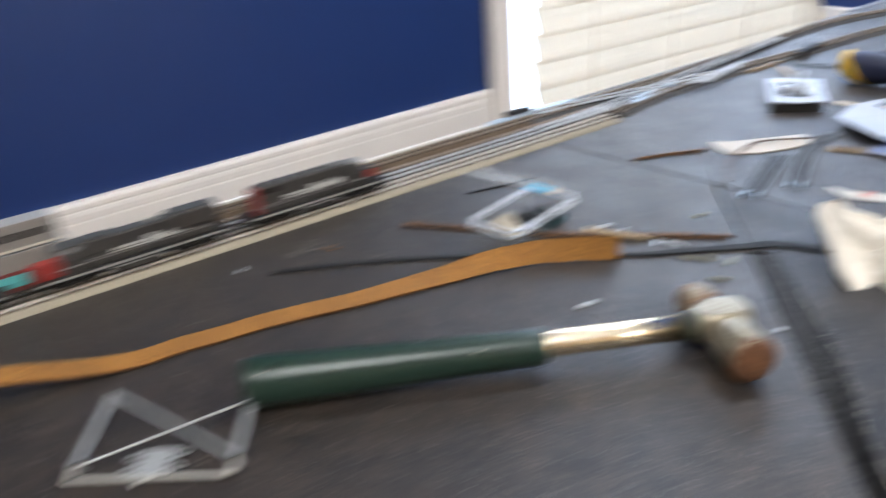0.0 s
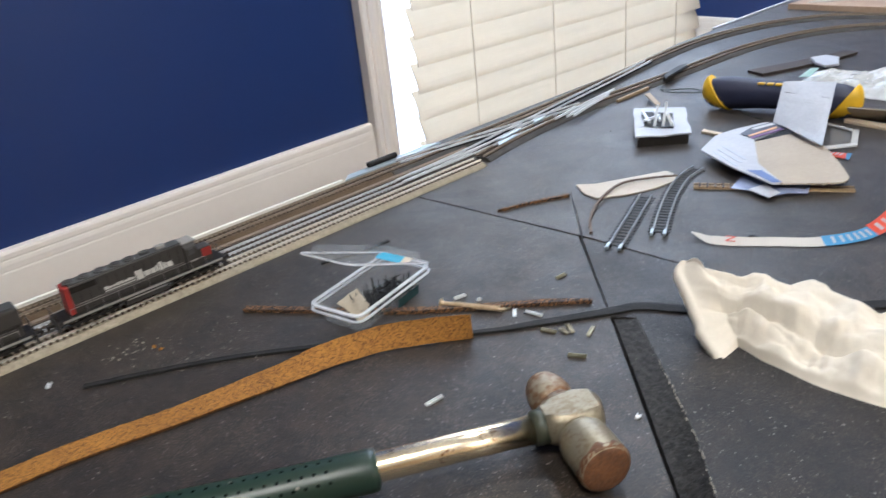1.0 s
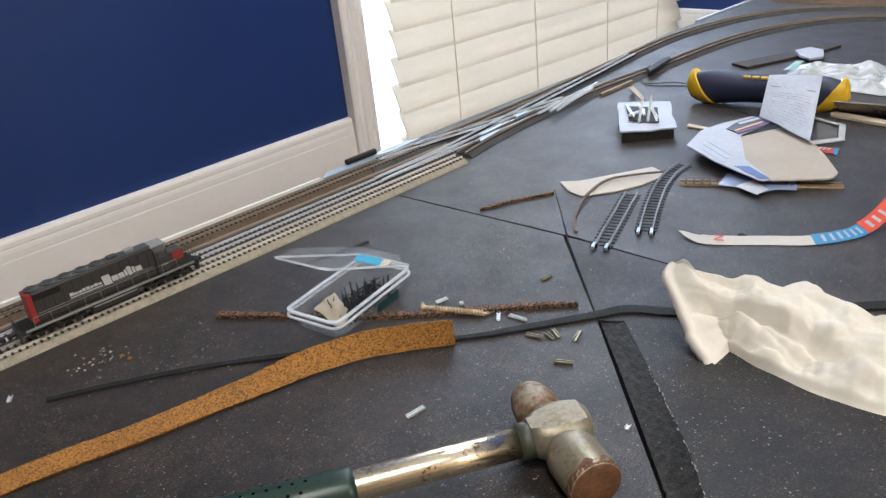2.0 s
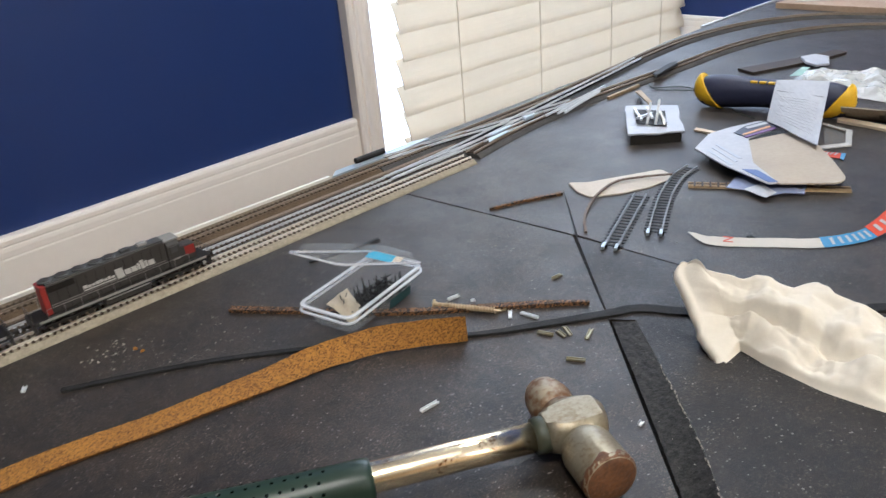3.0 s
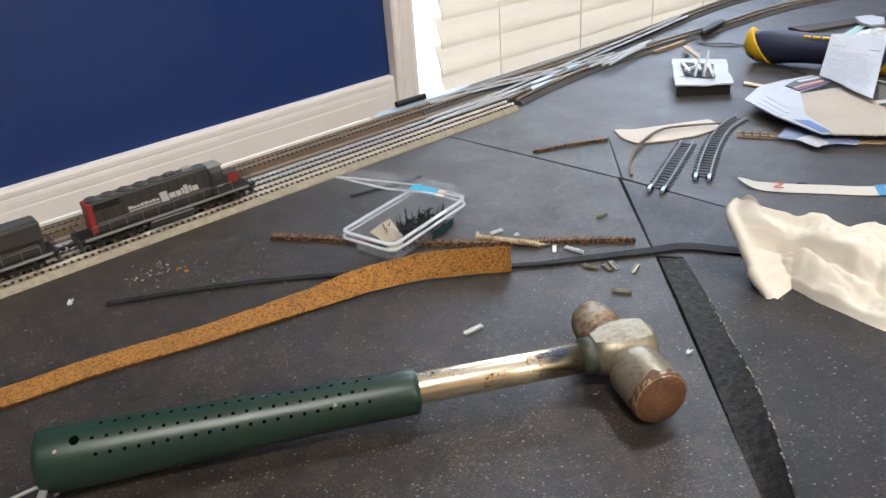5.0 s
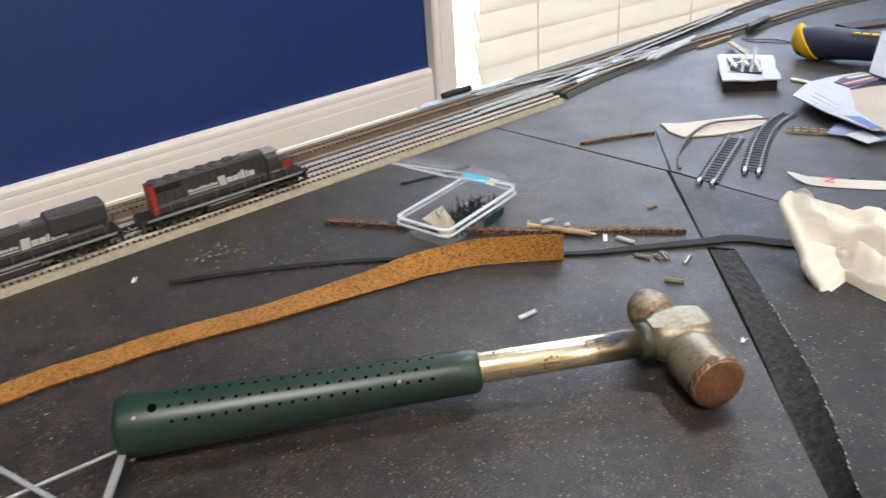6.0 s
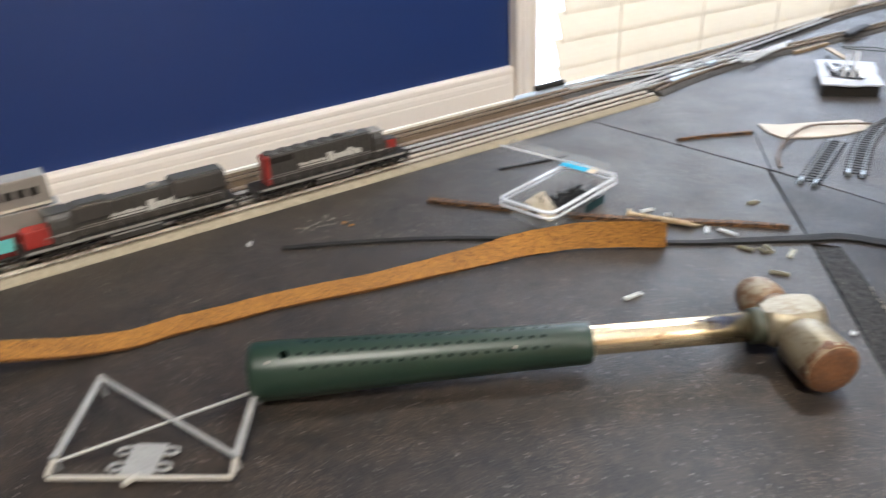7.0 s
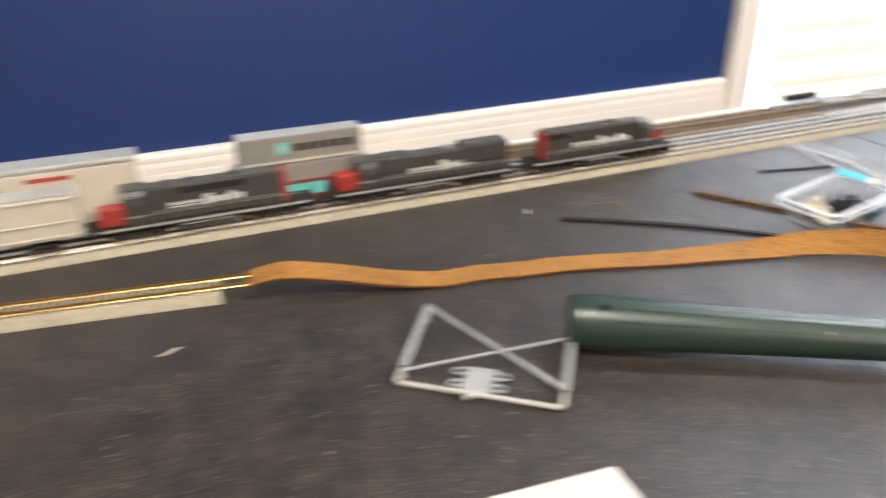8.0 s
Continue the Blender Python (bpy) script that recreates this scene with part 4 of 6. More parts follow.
# ---- clear plastic box ----
def plastic_box():
    L, W, H = 0.077, 0.042, 0.0150
    b = thing("plastic_box", pose(0.3075, -0.1240, 0, 0, 0, 13), "open clear plastic box holding small black spikes", "plastic box")

    def rounded(l, w, r, n=4):
        out = []
        for cx, cy, a0 in ((l / 2 - r, w / 2 - r, 0), (-l / 2 + r, w / 2 - r, 90), (-l / 2 + r, -w / 2 + r, 180), (l / 2 - r, -w / 2 + r, 270)):
            for k in range(n + 1):
                a = radians(a0 + 90 * k / n)
                out.append((cx + r * math.cos(a), cy + r * math.sin(a)))
        return out

    def shell(rows, close):
        s = bmesh.new()
        rings = [[s.verts.new((x, y, z)) for x, y in rounded(l, w, r)] for l, w, r, z in rows]
        n = len(rings[0])
        for a, c in zip(rings, rings[1:]):
            for i in range(n):
                s.faces.new((a[i], a[(i + 1) % n], c[(i + 1) % n], c[i]))
        if close:
            s.faces.new(rings[0])
        bmesh.ops.recalc_face_normals(s, faces=s.faces)
        bmesh.ops.solidify(s, geom=list(s.faces), thickness=0.0004)
        return s

    part("tub", shell([(L - 0.014, W - 0.012, 0.006, 0.0006), (L - 0.010, W - 0.008, 0.007, 0.0022), (L - 0.006, W - 0.005, 0.007, H - 0.002), (L - 0.005, W - 0.004, 0.007, H)], True), CLEAR, b, "clear moulded tub")

    part("side_label", plate(bmesh.new(), [(0.000, -W / 2 + 0.0012, 0.0020), (0.022, -W / 2 + 0.0012, 0.0020), (0.022, -W / 2 + 0.0006, 0.0080), (0.000, -W / 2 + 0.0006, 0.0080)], 0.0002, 3), TEAL_DARK, b, "dark teal paper label on the tub's side")

    def rim_ring(z, l, w, r, h, material, name, parent, m=None):
        s = bmesh.new()
        outer, inner = rounded(l, w, 0.006), rounded(l - 2 * r, w - 2 * r, 0.005)
        n = len(outer)
        top_o = [s.verts.new((x, y, z + h)) for x, y in outer]
        top_i = [s.verts.new((x, y, z + h)) for x, y in inner]
        low_o = [s.verts.new((x, y, z)) for x, y in outer]
        low_i = [s.verts.new((x, y, z)) for x, y in inner]
        for i in range(n):
            j = (i + 1) % n
            for q in ((top_o[i], top_o[j], top_i[j], top_i[i]), (low_i[i], low_i[j], low_o[j], low_o[i]), (low_o[i], low_o[j], top_o[j], top_o[i]), (top_i[i], top_i[j], low_i[j], low_i[i])):
                s.faces.new(q)
        bmesh.ops.recalc_face_normals(s, faces=s.faces)
        if m is not None:
            bmesh.ops.transform(s, matrix=m, verts=s.verts)
        return part(name, s, material, parent, "glossy rolled plastic rim")

    rim_ring(H, L, W, 0.0022, 0.0010, CLEAR_EDGE, "rim", b)
    rim_ring(H - 0.0035, L + 0.001, W + 0.001, 0.0014, 0.0010, CLEAR_EDGE, "rim", b)
    # lid, hinged at the short end and standing half open over the tub
    hinge = Matrix.Translation((L / 2, 0, H + 0.0015)) @ Matrix.Rotation(radians(24.5), 4, "Y") @ Matrix.Translation((-L / 2 - 0.004, 0, 0)) @ Matrix.Diagonal((1.10, 1, 1, 1))
    lid = shell([(L - 0.008, W - 0.008, 0.006, 0.006), (L - 0.006, W - 0.006, 0.006, 0.001), (L, W, 0.006, 0.0004)], True)
    bmesh.ops.transform(lid, matrix=hinge, verts=lid.verts)
    lid_ob = part("lid", lid, CLEAR_LID, b, "clear plastic lid standing half open")
    rim_ring(-0.0004, L + 0.001, W + 0.001, 0.0022, 0.0010, CLEAR_EDGE, "rim", lid_ob, hinge)
    part("label", plate(bmesh.new(), [(L / 2 - 0.0030, 0.0200, 0.0186), (L / 2 - 0.0030, -0.0010, 0.0186), (L / 2 - 0.0095, -0.0010, 0.0170), (L / 2 - 0.0095, 0.0200, 0.0170)], 0.0003, 3), CYAN_LABEL, lid_ob, "cyan paper label at the hinge")
    part("label", plate(bmesh.new(), [(L / 2 - 0.0030, -0.0012, 0.0187), (L / 2 - 0.0030, -0.0070, 0.0187), (L / 2 - 0.0095, -0.0070, 0.0171), (L / 2 - 0.0095, -0.0012, 0.0171)], 0.0003, 3), CREAM, lid_ob, "cream paper tab")
    return b


plastic_box()
spike_rnd = random.Random(17)
sp = bmesh.new()
for i in range(170):
    u, v = spike_rnd.uniform(-0.018, 0.028), spike_rnd.uniform(-0.0125, 0.0070)
    m = pose(0.3075, -0.1240, 0, 0, 0, 13)
    p = m @ Vector((u, v, 0.0012 + spike_rnd.uniform(0, 0.004)))
    if i < 22:
        d = Vector((spike_rnd.uniform(-0.25, 0.25), spike_rnd.uniform(-0.25, 0.25), 1)).normalized()
        n = spike_rnd.uniform(0.008, 0.013)
    else:
        d = Vector((spike_rnd.uniform(-1, 1), spike_rnd.uniform(-1, 1), spike_rnd.uniform(0, 0.5))).normalized()
        n = spike_rnd.uniform(0.004, 0.008)
    rod(sp, p, p + d * n, 0.0007, 0.0002, 5)
    rod(sp, p, p + d * 0.0012, 0.0013, 0.0009, 6)
solid("track_spikes", sp, BLACK_FOAM, "heap of tiny black spikes in the plastic box", "track spikes", kind="stuff")
solid("paper_scrap", plate(bmesh.new(), [pose(0.3075, -0.1240, 0, 0, 0, 13) @ Vector(q) for q in ((-0.025, -0.010, 0.0030), (-0.009, -0.006, 0.0025), (-0.004, 0.010, 0.0120), (-0.023, 0.011, 0.0105))], 0.0004, 10, 0.0045, 2), SCRAP, "crumpled cream paper scrap in the plastic box", "paper scrap")


# ---- crumpled paper towel ----
def paper_towel():
    near = [(0.4030, -0.3260), (0.4010, -0.3335), (0.3985, -0.3420), (0.3970, -0.3550), (0.3950, -0.3690), (0.3950, -0.3800), (0.3980, -0.4050), (0.4080, -0.4300), (0.4220, -0.4600)]
    crest = [(0.4170, -0.2960, 0.0345), (0.4240, -0.3100, 0.0325), (0.4310, -0.3230, 0.0305), (0.4370, -0.3340, 0.0270), (0.4450, -0.3450, 0.0265), (0.4480, -0.3560, 0.0240), (0.4490, -0.3750, 0.0215), (0.4450, -0.4100, 0.0190), (0.4360, -0.4600, 0.0090)]
    def crumple(p, k=0.0):
        """Straight folds with flat facets between them, at several sizes."""
        bend = Vector((noise.noise(p * 28 + Vector((k, 0, 5))), noise.noise(p * 28 + Vector((9, k, 0))), 0)) * 0.006
        q = p + bend
        h = 0.0
        for n, (turn, size, amp) in enumerate(((62, 0.052, 0.0052), (118, 0.040, 0.0042), (20, 0.030, 0.0030), (86, 0.021, 0.0021), (150, 0.0165, 0.0017), (48, 0.0115, 0.0012), (104, 0.0075, 0.0007))):
            a = radians(turn)
            w = (q.x * math.cos(a) + q.y * math.sin(a)) / size + 0.37 * n + k
            strong = 0.35 + 0.9 * abs(noise.noise(p * (0.7 / size) + Vector((n * 3.1, k, 0))))
            h += amp * strong * (abs(2 * (w - math.floor(w)) - 1) - 0.5) * 2
        return h

    steps, cols, back = 16, 60, 16
    nl = smooth_line([(x, y, 0.0005) for x, y in near], steps)
    cl = smooth_line(crest, steps)
    towel = thing("paper_towel", pose(0, 0, 0), "crumpled cream-white paper towel lying on the boards", "paper towel")
    b = bmesh.new()
    rows = []
    for i, (lo, hi) in enumerate(zip(nl, cl)):
        s = i / (len(nl) - 1)
        row = []
        # near hem, a lower layer, the tuck below the overhang, the overhang's ridge, the crest
        tuck = 0.40 + 0.07 * math.sin(7.0 * s + 0.4) + 0.05 * noise.noise(Vector((s * 9, 2, 0)))
        knots = (0.0, 0.07, 0.16, tuck, tuck + 0.04, tuck + 0.17, tuck + 0.24, 1.0)
        levels = (0.0, 0.20, 0.27, 0.50 + 0.06 * math.sin(11 * s), 0.40, 0.76, 0.84, 1.0)
        for j in range(cols + 1):
            u = j / cols
            p = lo.lerp(hi, u)
            rise = float(np.interp(u, knots, levels))
            crease = 0.0032 * abs(noise.noise(Vector((u * 5.5 + 1.5 * noise.noise(Vector((s * 4, u, 3))), s * 3.2, 7)))) - 0.0010
            p.z = max(0.0005, hi.z * rise + (crumple(p) * 0.95 + crease * 0.6) * min(1.0, 6 * u) * min(1.0, 7 * (1 - u) + 0.30))
            row.append(b.verts.new(p))
        away = Vector((0.80, 0.60, 0))
        top = row[-1].co.copy()
        for j in range(1, back + 1):
            v = j / back
            q = top + away * (0.020 * v + 0.003 * math.sin(math.pi * v))
            q.z = max(0.0005, top.z * (1 - v ** 1.6) + crumple(q, 0.7) * 0.8 * (1 - v))
            row.append(b.verts.new(q))
        rows.append(row)
    for a, c in zip(rows, rows[1:]):
        for j in range(cols + back):
            b.faces.new((a[j], a[j + 1], c[j + 1], c[j]))
    bmesh.ops.recalc_face_normals(b, faces=b.faces)
    first = [v.co.copy() for v in rows[0][:cols + 1]]
    part("crumpled_body", b, TOWEL, towel, "sharply creased cream paper", True)
    # the open cuff: its inner face slopes from the body's lip down to a curled rim
    rim = smooth_line([(0.3885, -0.3265, 0.0005), (0.3910, -0.3160, 0.0060), (0.3980, -0.3050, 0.0140), (0.4060, -0.2930, 0.0240), (0.4150, -0.2825, 0.0310), (0.4190, -0.2830, 0.0335)], 10)
    b = bmesh.new()
    n = len(rim)
    lip = [first[round(k * cols / (n - 1))] for k in range(n)]
    grid = []
    curl = Vector((-0.62, 0.78, 0))
    for k, (a, c) in enumerate(zip(rim, lip)):
        line = []
        t = k / (n - 1)
        a = a + Vector((-0.62, 0.78, 0)) * (0.0022 * noise.noise(Vector((t * 6.0, 1.7, 0))) + 0.0010 * noise.noise(Vector((t * 19.0, 4.1, 0))))
        hollow = -0.0026 * (1 - t) + 0.0034 * t
        for e in range(9):
            w = e / 8
            p = c.lerp(a, w)
            p.z = max(0.0004, p.z + hollow * math.sin(math.pi * w) * min(1, p.z / 0.01) + crumple(p, 0.3) * 0.25 * math.sin(math.pi * w))
            line.append(p)
        line.append(a + curl * 0.0016 + Vector((0, 0, 0.0010)))
        line.append(a + curl * 0.0034 + Vector((0, 0, 0.0004 if a.z > 0.003 else 0.0)))
        line.append(a + curl * 0.0050 + Vector((0, 0, max(0.0004 - a.z, -0.0026))))
        line.append(Vector((a.x + 0.0010, a.y + 0.0034, max(0.0004, a.z - 0.0080))))
        grid.append([b.verts.new(p) for p in line])
    for a, c in zip(grid, grid[1:]):
        for k in range(len(a) - 1):
            b.faces.new((a[k], a[k + 1], c[k + 1], c[k]))
    bmesh.ops.recalc_face_normals(b, faces=b.faces)
    part("open_cuff", b, TOWEL, towel, "open cuff with a curled rim", True)
    return towel


paper_towel()


# ---- loose track pieces, rails and joiners ----
loose_a = track("track_piece", [(0.4660, -0.2000), (0.5550, -0.1660)], "loose straight piece of black-tied track with rail joiners", None, TIE_GREY, RAIL_DARK, tie_half=0.0011, tie_high=0.0006, tie_len=0.0160, spacing=0.0053, group="loose track pieces")
loose_b = track("track_piece", [(0.5020, -0.2120), (0.5370, -0.1950), (0.5720, -0.1800), (0.6050, -0.1700), (0.6310, -0.1680)], "loose curved piece of black-tied track", None, TIE_GREY, RAIL_DARK, tie_half=0.0011, tie_high=0.0006, tie_len=0.0160, spacing=0.0053, group="loose track pieces")
for holder, (px, py), ang in ((loose_a, (0.4640, -0.2008), 21), (loose_b, (0.5005, -0.2127), 27)):
    for side in (-1, 1):
        j = bmesh.new()
        box(j, -0.005, 0.003, side * 0.0045 - 0.0011, side * 0.0045 + 0.0011, 0.0008, 0.0034, 0.0003, pose(px, py, 0, 0, 0, ang))
        part("rail_joiner", j, SHEET_METAL, holder, "bright rail joiner")
        part("end_clip", boxed(-0.0015, 0.0020, side * 0.0045 - 0.0022, side * 0.0045 + 0.0022, 0.0, 0.0030, 0.0004, pose(px, py, 0, 0, 0, ang)), TIE_BLACK, holder, "black end clip")

for k, (x, y, a, n, mat_) in enumerate(((0.3480, -0.1630, -14, 0.0082, JOINER_BRIGHT), (0.3550, -0.2045, 41, 0.0086, JOINER_BRIGHT), (0.3610, -0.2145, -81, 0.0120, JOINER_BRIGHT), (0.3515, -0.2345, -72, 0.0095, JOINER), (0.3570, -0.2415, 74, 0.0073, JOINER), (0.3615, -0.2425, 61, 0.0095, JOINER), (0.3665, -0.2540, 20, 0.0105, JOINER), (0.3415, -0.2635, -61, 0.0103, JOINER), (0.2625, -0.2315, -5, 0.0110, JOINER_BRIGHT), (0.4090, -0.1975, -7, 0.0081, JOINER), (0.3185, -0.3190, 10, 0.0030, JOINER_BRIGHT), (0.1250, -0.0425, 60, 0.0055, JOINER_BRIGHT), (0.3545, -0.1970, -16, 0.0073, JOINER), (0.3530, -0.1755, -27, 0.0026, JOINER_BRIGHT))):
    j = bmesh.new()
    w = 0.0011
    sec = [(-w, 0), (-w, 0.0014), (-w + 0.0003, 0.0014), (-w + 0.0003, 0.0004), (w - 0.0003, 0.0004), (w - 0.0003, 0.0014), (w, 0.0014), (w, 0)]
    sweep(j, [(-n / 2, 0, 0.0002), (n / 2, 0, 0.0002)], sec)
    solid("rail_joiner", j, mat_, "tiny bright metal rail joiner" if mat_ is JOINER_BRIGHT else "tiny brass rail joiner", "rail joiner", "scattered rail joiners", m=pose(x, y, 0, 0, 0, a))

# brass screw
screw = thing("wood_screw", pose(0.3325, -0.1612, 0.0026, 0, 0, -63), "brassy wood screw lying by the cork offcut", "screw")
part("shank", lathe(bmesh.new(), (0.001, 0, 0), (1, 0, 0.0), [(0, 0.0018), (0.0022, 0.0014), (0.036, 0.0013), (0.0425, 0.0002)], 12), SCREW, screw)
part("head", lathe(bmesh.new(), (0, 0, 0), (1, 0, 0), [(0, 0.0032), (0.0005, 0.0033), (0.0010, 0.0022), (0.0022, 0.0015)], 16), SCREW, screw)
th = bmesh.new()
tube(th, [(0.008 + 0.0001 * k, 0.0016 * math.cos(k * 0.33), 0.0016 * math.sin(k * 0.33)) for k in range(0, 320, 1)], 0.00050, 4)
part("thread", th, SCREW, screw)

# pale veneer offcut, bent wire and paper strip
solid("veneer_offcut", prism(bmesh.new(), nipped([(0.5430, -0.1040), (0.5310, -0.1220), (0.5280, -0.1370), (0.5480, -0.1530), (0.5720, -0.1640), (0.5960, -0.1680), (0.6060, -0.1620), (0.6110, -0.1500), (0.5830, -0.1340), (0.5530, -0.1170)], 0.0015), 0.0004, 0.0014, 0.0003), VENEER, "pale wood veneer offcut with a pointed end", "veneer offcut")
solid("bent_strip", ribbon(bmesh.new(), smooth_line([(0.474, -0.1740, 0.0006), (0.496, -0.1570, 0.001), (0.526, -0.1440, 0.0022), (0.560, -0.1390, 0.0030), (0.581, -0.1500, 0.0030), (0.597, -0.1690, 0.0045)], 8), 0.0020, 0.0012, None, 0.0004, 9), BENT_WOOD, "thin bent brown wood strip lying over the veneer", "wood strip")


def paper_tag():
    tag = thing("paper_strip", pose(0, 0, 0), "torn paper strip printed white, blue and red", "paper strip")
    pts = smooth_line([(0.5120, -0.2320, 0.0025), (0.5065, -0.2500, 0.0008), (0.5170, -0.2700, 0.0004), (0.5300, -0.2890, 0.0004), (0.5420, -0.3075, 0.0006), (0.5590, -0.3235, 0.0012), (0.5780, -0.3330, 0.0020), (0.6000, -0.3370, 0.0050), (0.6300, -0.3380, 0.0090)], 8)
    n = len(pts)
    k1, k2 = int(n * 0.53), int(n * 0.74)

    def wd(a, b):
        return lambda u: 0.0095 * min(1.0, (a + (b - a) * u) * 7 + 0.10)
    part("blank_end", ribbon(bmesh.new(), pts[:k1 + 1], wd(0, 0.53), 0.0003, [14] * (k1 + 1), 0.0003, 1), PAPER, tag, "blank white paper end")
    part("blue_band", ribbon(bmesh.new(), pts[k1:k2 + 1], 0.0098, 0.0003, [18] * (k2 - k1 + 1), 0.0003, 2), PRINT_BLUE, tag, "blue printed band")
    part("red_band", ribbon(bmesh.new(), pts[k2:], 0.0108, 0.0003, [22] * (n - k2), 0.0003, 3), PRINT_RED, tag, "red printed band")
    for i in range(k1 + 2, k2 - 1, 2):
        p, q = pts[i], pts[i + 1]
        d = (q - p).normalized()
        s = Vector((-d.y, d.x, 0.33)).normalized()
        u = d.cross(s)
        bb = bmesh.new()
        m = Matrix(((d.x, s.x, u.x, p.x), (d.y, s.y, u.y, p.y), (d.z, s.z, u.z, p.z), (0, 0, 0, 1)))
        box(bb, 0.0, 0.0020, 0.0018, 0.0080, 0.0004, 0.0006, 0, m)
        part("print_bar", bb, CARD_WHITE, tag)
    for i in range(k2 + 2, n - 2, 3):
        p, q = pts[i], pts[i + 1]
        d = (q - p).normalized()
        s = Vector((-d.y, d.x, 0.4)).normalized()
        u = d.cross(s)
        bb = bmesh.new()
        m = Matrix(((d.x, s.x, u.x, p.x), (d.y, s.y, u.y, p.y), (d.z, s.z, u.z, p.z), (0, 0, 0, 1)))
        box(bb, 0.0, 0.0032, 0.0022, 0.0085, 0.0004, 0.0006, 0, m)
        part("print_bar", bb, CARD_WHITE, tag)
    cu = bpy.data.curves.new("letter", "FONT")
    cu.body, cu.size, cu.extrude = "N", 0.0095, 0.0001
    cu.align_x, cu.align_y = "CENTER", "CENTER"
    tmp = bpy.data.objects.new("letter", cu)
    scene.collection.objects.link(tmp)
    dg = bpy.context.evaluated_depsgraph_get()
    me = bpy.data.meshes.new_from_object(tmp.evaluated_get(dg))
    bpy.data.objects.remove(tmp)
    me.materials.clear()
    me.materials.append(PRINT_RED)
    o = new("letter", me)
    o.parent = tag
    o.matrix_local = pose(0.5165, -0.2600, 0.0034, 4, -10, 28)
    return tag


paper_tag()
scrap = thing("paper_scrap", pose(0, 0, 0), "small red and blue printed paper scrap beside the packing card", "paper scrap")
part("red_band", plate(bmesh.new(), [(0.7210, -0.2350, 0.0010), (0.7250, -0.2530, 0.0012), (0.7120, -0.2570, 0.0012), (0.7110, -0.2420, 0.0010)], 0.0003, 3), PRINT_RED, scrap)
part("blue_band", plate(bmesh.new(), [(0.7250, -0.2532, 0.0012), (0.7260, -0.2570, 0.0014), (0.7090, -0.2610, 0.0014), (0.7120, -0.2572, 0.0012)], 0.0003, 2), PRINT_BLUE, scrap)
for u in (0.15, 0.38, 0.60, 0.82):
    p = Vector((0.7165, -0.2385, 0.0018)).lerp(Vector((0.7190, -0.2540, 0.0019)), u)
    part("print_bar", boxed(p.x - 0.0032, p.x + 0.0032, p.y - 0.0008, p.y + 0.0008, p.z, p.z + 0.0002), CARD_WHITE, scrap)
solid("black_crumb", lathe(bmesh.new(), (0.5330, -0.2680, 0), (0.2, 0.1, 1), [(0, 0.003), (0.0012, 0.0034), (0.002, 0.001)], 7, 0.6), BLACK_FOAM, "black crumb of foam", "crumb")

# ---- packing cards ----
card = thing("packing_card", pose(0, 0, 0), "folded buff and white packing card with dark print", "packing card")
part("back", prism(bmesh.new(), nipped([(0.6900, -0.1830), (0.7230, -0.1990), (0.7380, -0.2060), (0.7200, -0.2330), (0.6840, -0.2620), (0.6530, -0.2840), (0.6400, -0.2835), (0.6140, -0.2475), (0.6400, -0.2150)], 0.0030), 0.0078, 0.0090, 0.0003), CARD, card, "plain buff card")
part("flap", prism(bmesh.new(), nipped([(0.6490, -0.1590), (0.6900, -0.1500), (0.7150, -0.1560), (0.7480, -0.1700), (0.7440, -0.1930), (0.6950, -0.1850), (0.6430, -0.2150), (0.6140, -0.2490), (0.6070, -0.2450), (0.6255, -0.1990)], 0.0020), 0.0094, 0.0104, 0.0003), CARD_WHITE, card, "glossy white flap")
part("printed_panel", prism(bmesh.new(), [(0.7020, -0.1680), (0.7230, -0.1670), (0.7550, -0.1780), (0.7430, -0.1950), (0.6960, -0.1830)], 0.0106, 0.0112), PRINT_DARK, card, "dark printed panel")
part("print_bar", prism(bmesh.new(), [(0.6960, -0.1800), (0.7330, -0.1905), (0.7310, -0.1935), (0.6935, -0.1830)], 0.0113, 0.0116), PRINT_PURPLE, card)
part("print_bar", prism(bmesh.new(), [(0.7010, -0.1760), (0.7350, -0.1850), (0.7325, -0.1878), (0.6985, -0.1785)], 0.0113, 0.0116), PRINT_ORANGE, card)
part("print_bar", prism(bmesh.new(), [(0.7200, -0.1690), (0.7430, -0.1770), (0.7400, -0.1815), (0.7170, -0.1735)], 0.0113, 0.0116), PRINT_GREY, card)
for u in (0.0, 0.0085, 0.0170):
    part("print_bar", prism(bmesh.new(), [(0.6480 + u, -0.1720 + u * 0.1), (0.6520 + u, -0.1700 + u * 0.1), (0.6300 + u, -0.2050 + u * 0.1), (0.6275 + u, -0.2030 + u * 0.1)], 0.0105, 0.0107), CARD_BLUE, card, "pale blue printed band")
part("print_bar", prism(bmesh.new(), [(0.6240, -0.2150), (0.6095, -0.2430), (0.6140, -0.2485), (0.6290, -0.2250)], 0.0105, 0.0108), PRINT_NAVY, card)
for x, y in ((0.66, -0.20), (0.70, -0.215), (0.645, -0.265), (0.69, -0.175)):
    part("fold", boxed(x - 0.004, x + 0.004, y - 0.004, y + 0.004, 0.0002, 0.0079, 0.0005), CARD, card)

tag = thing("hang_tag", pose(0, 0, 0), "white printed hang tag leaning on the saw handle", "hang tag")
TG = [Vector(p) for p in ((0.7000, -0.2420, 0.0135), (0.7420, -0.1790, 0.0135), (0.7840, -0.1660, 0.0400), (0.8020, -0.2080, 0.0400))]
part("sheet", plate(bmesh.new(), TG, 0.0006, 8, 0.002, 4), CARD_WHITE, tag)


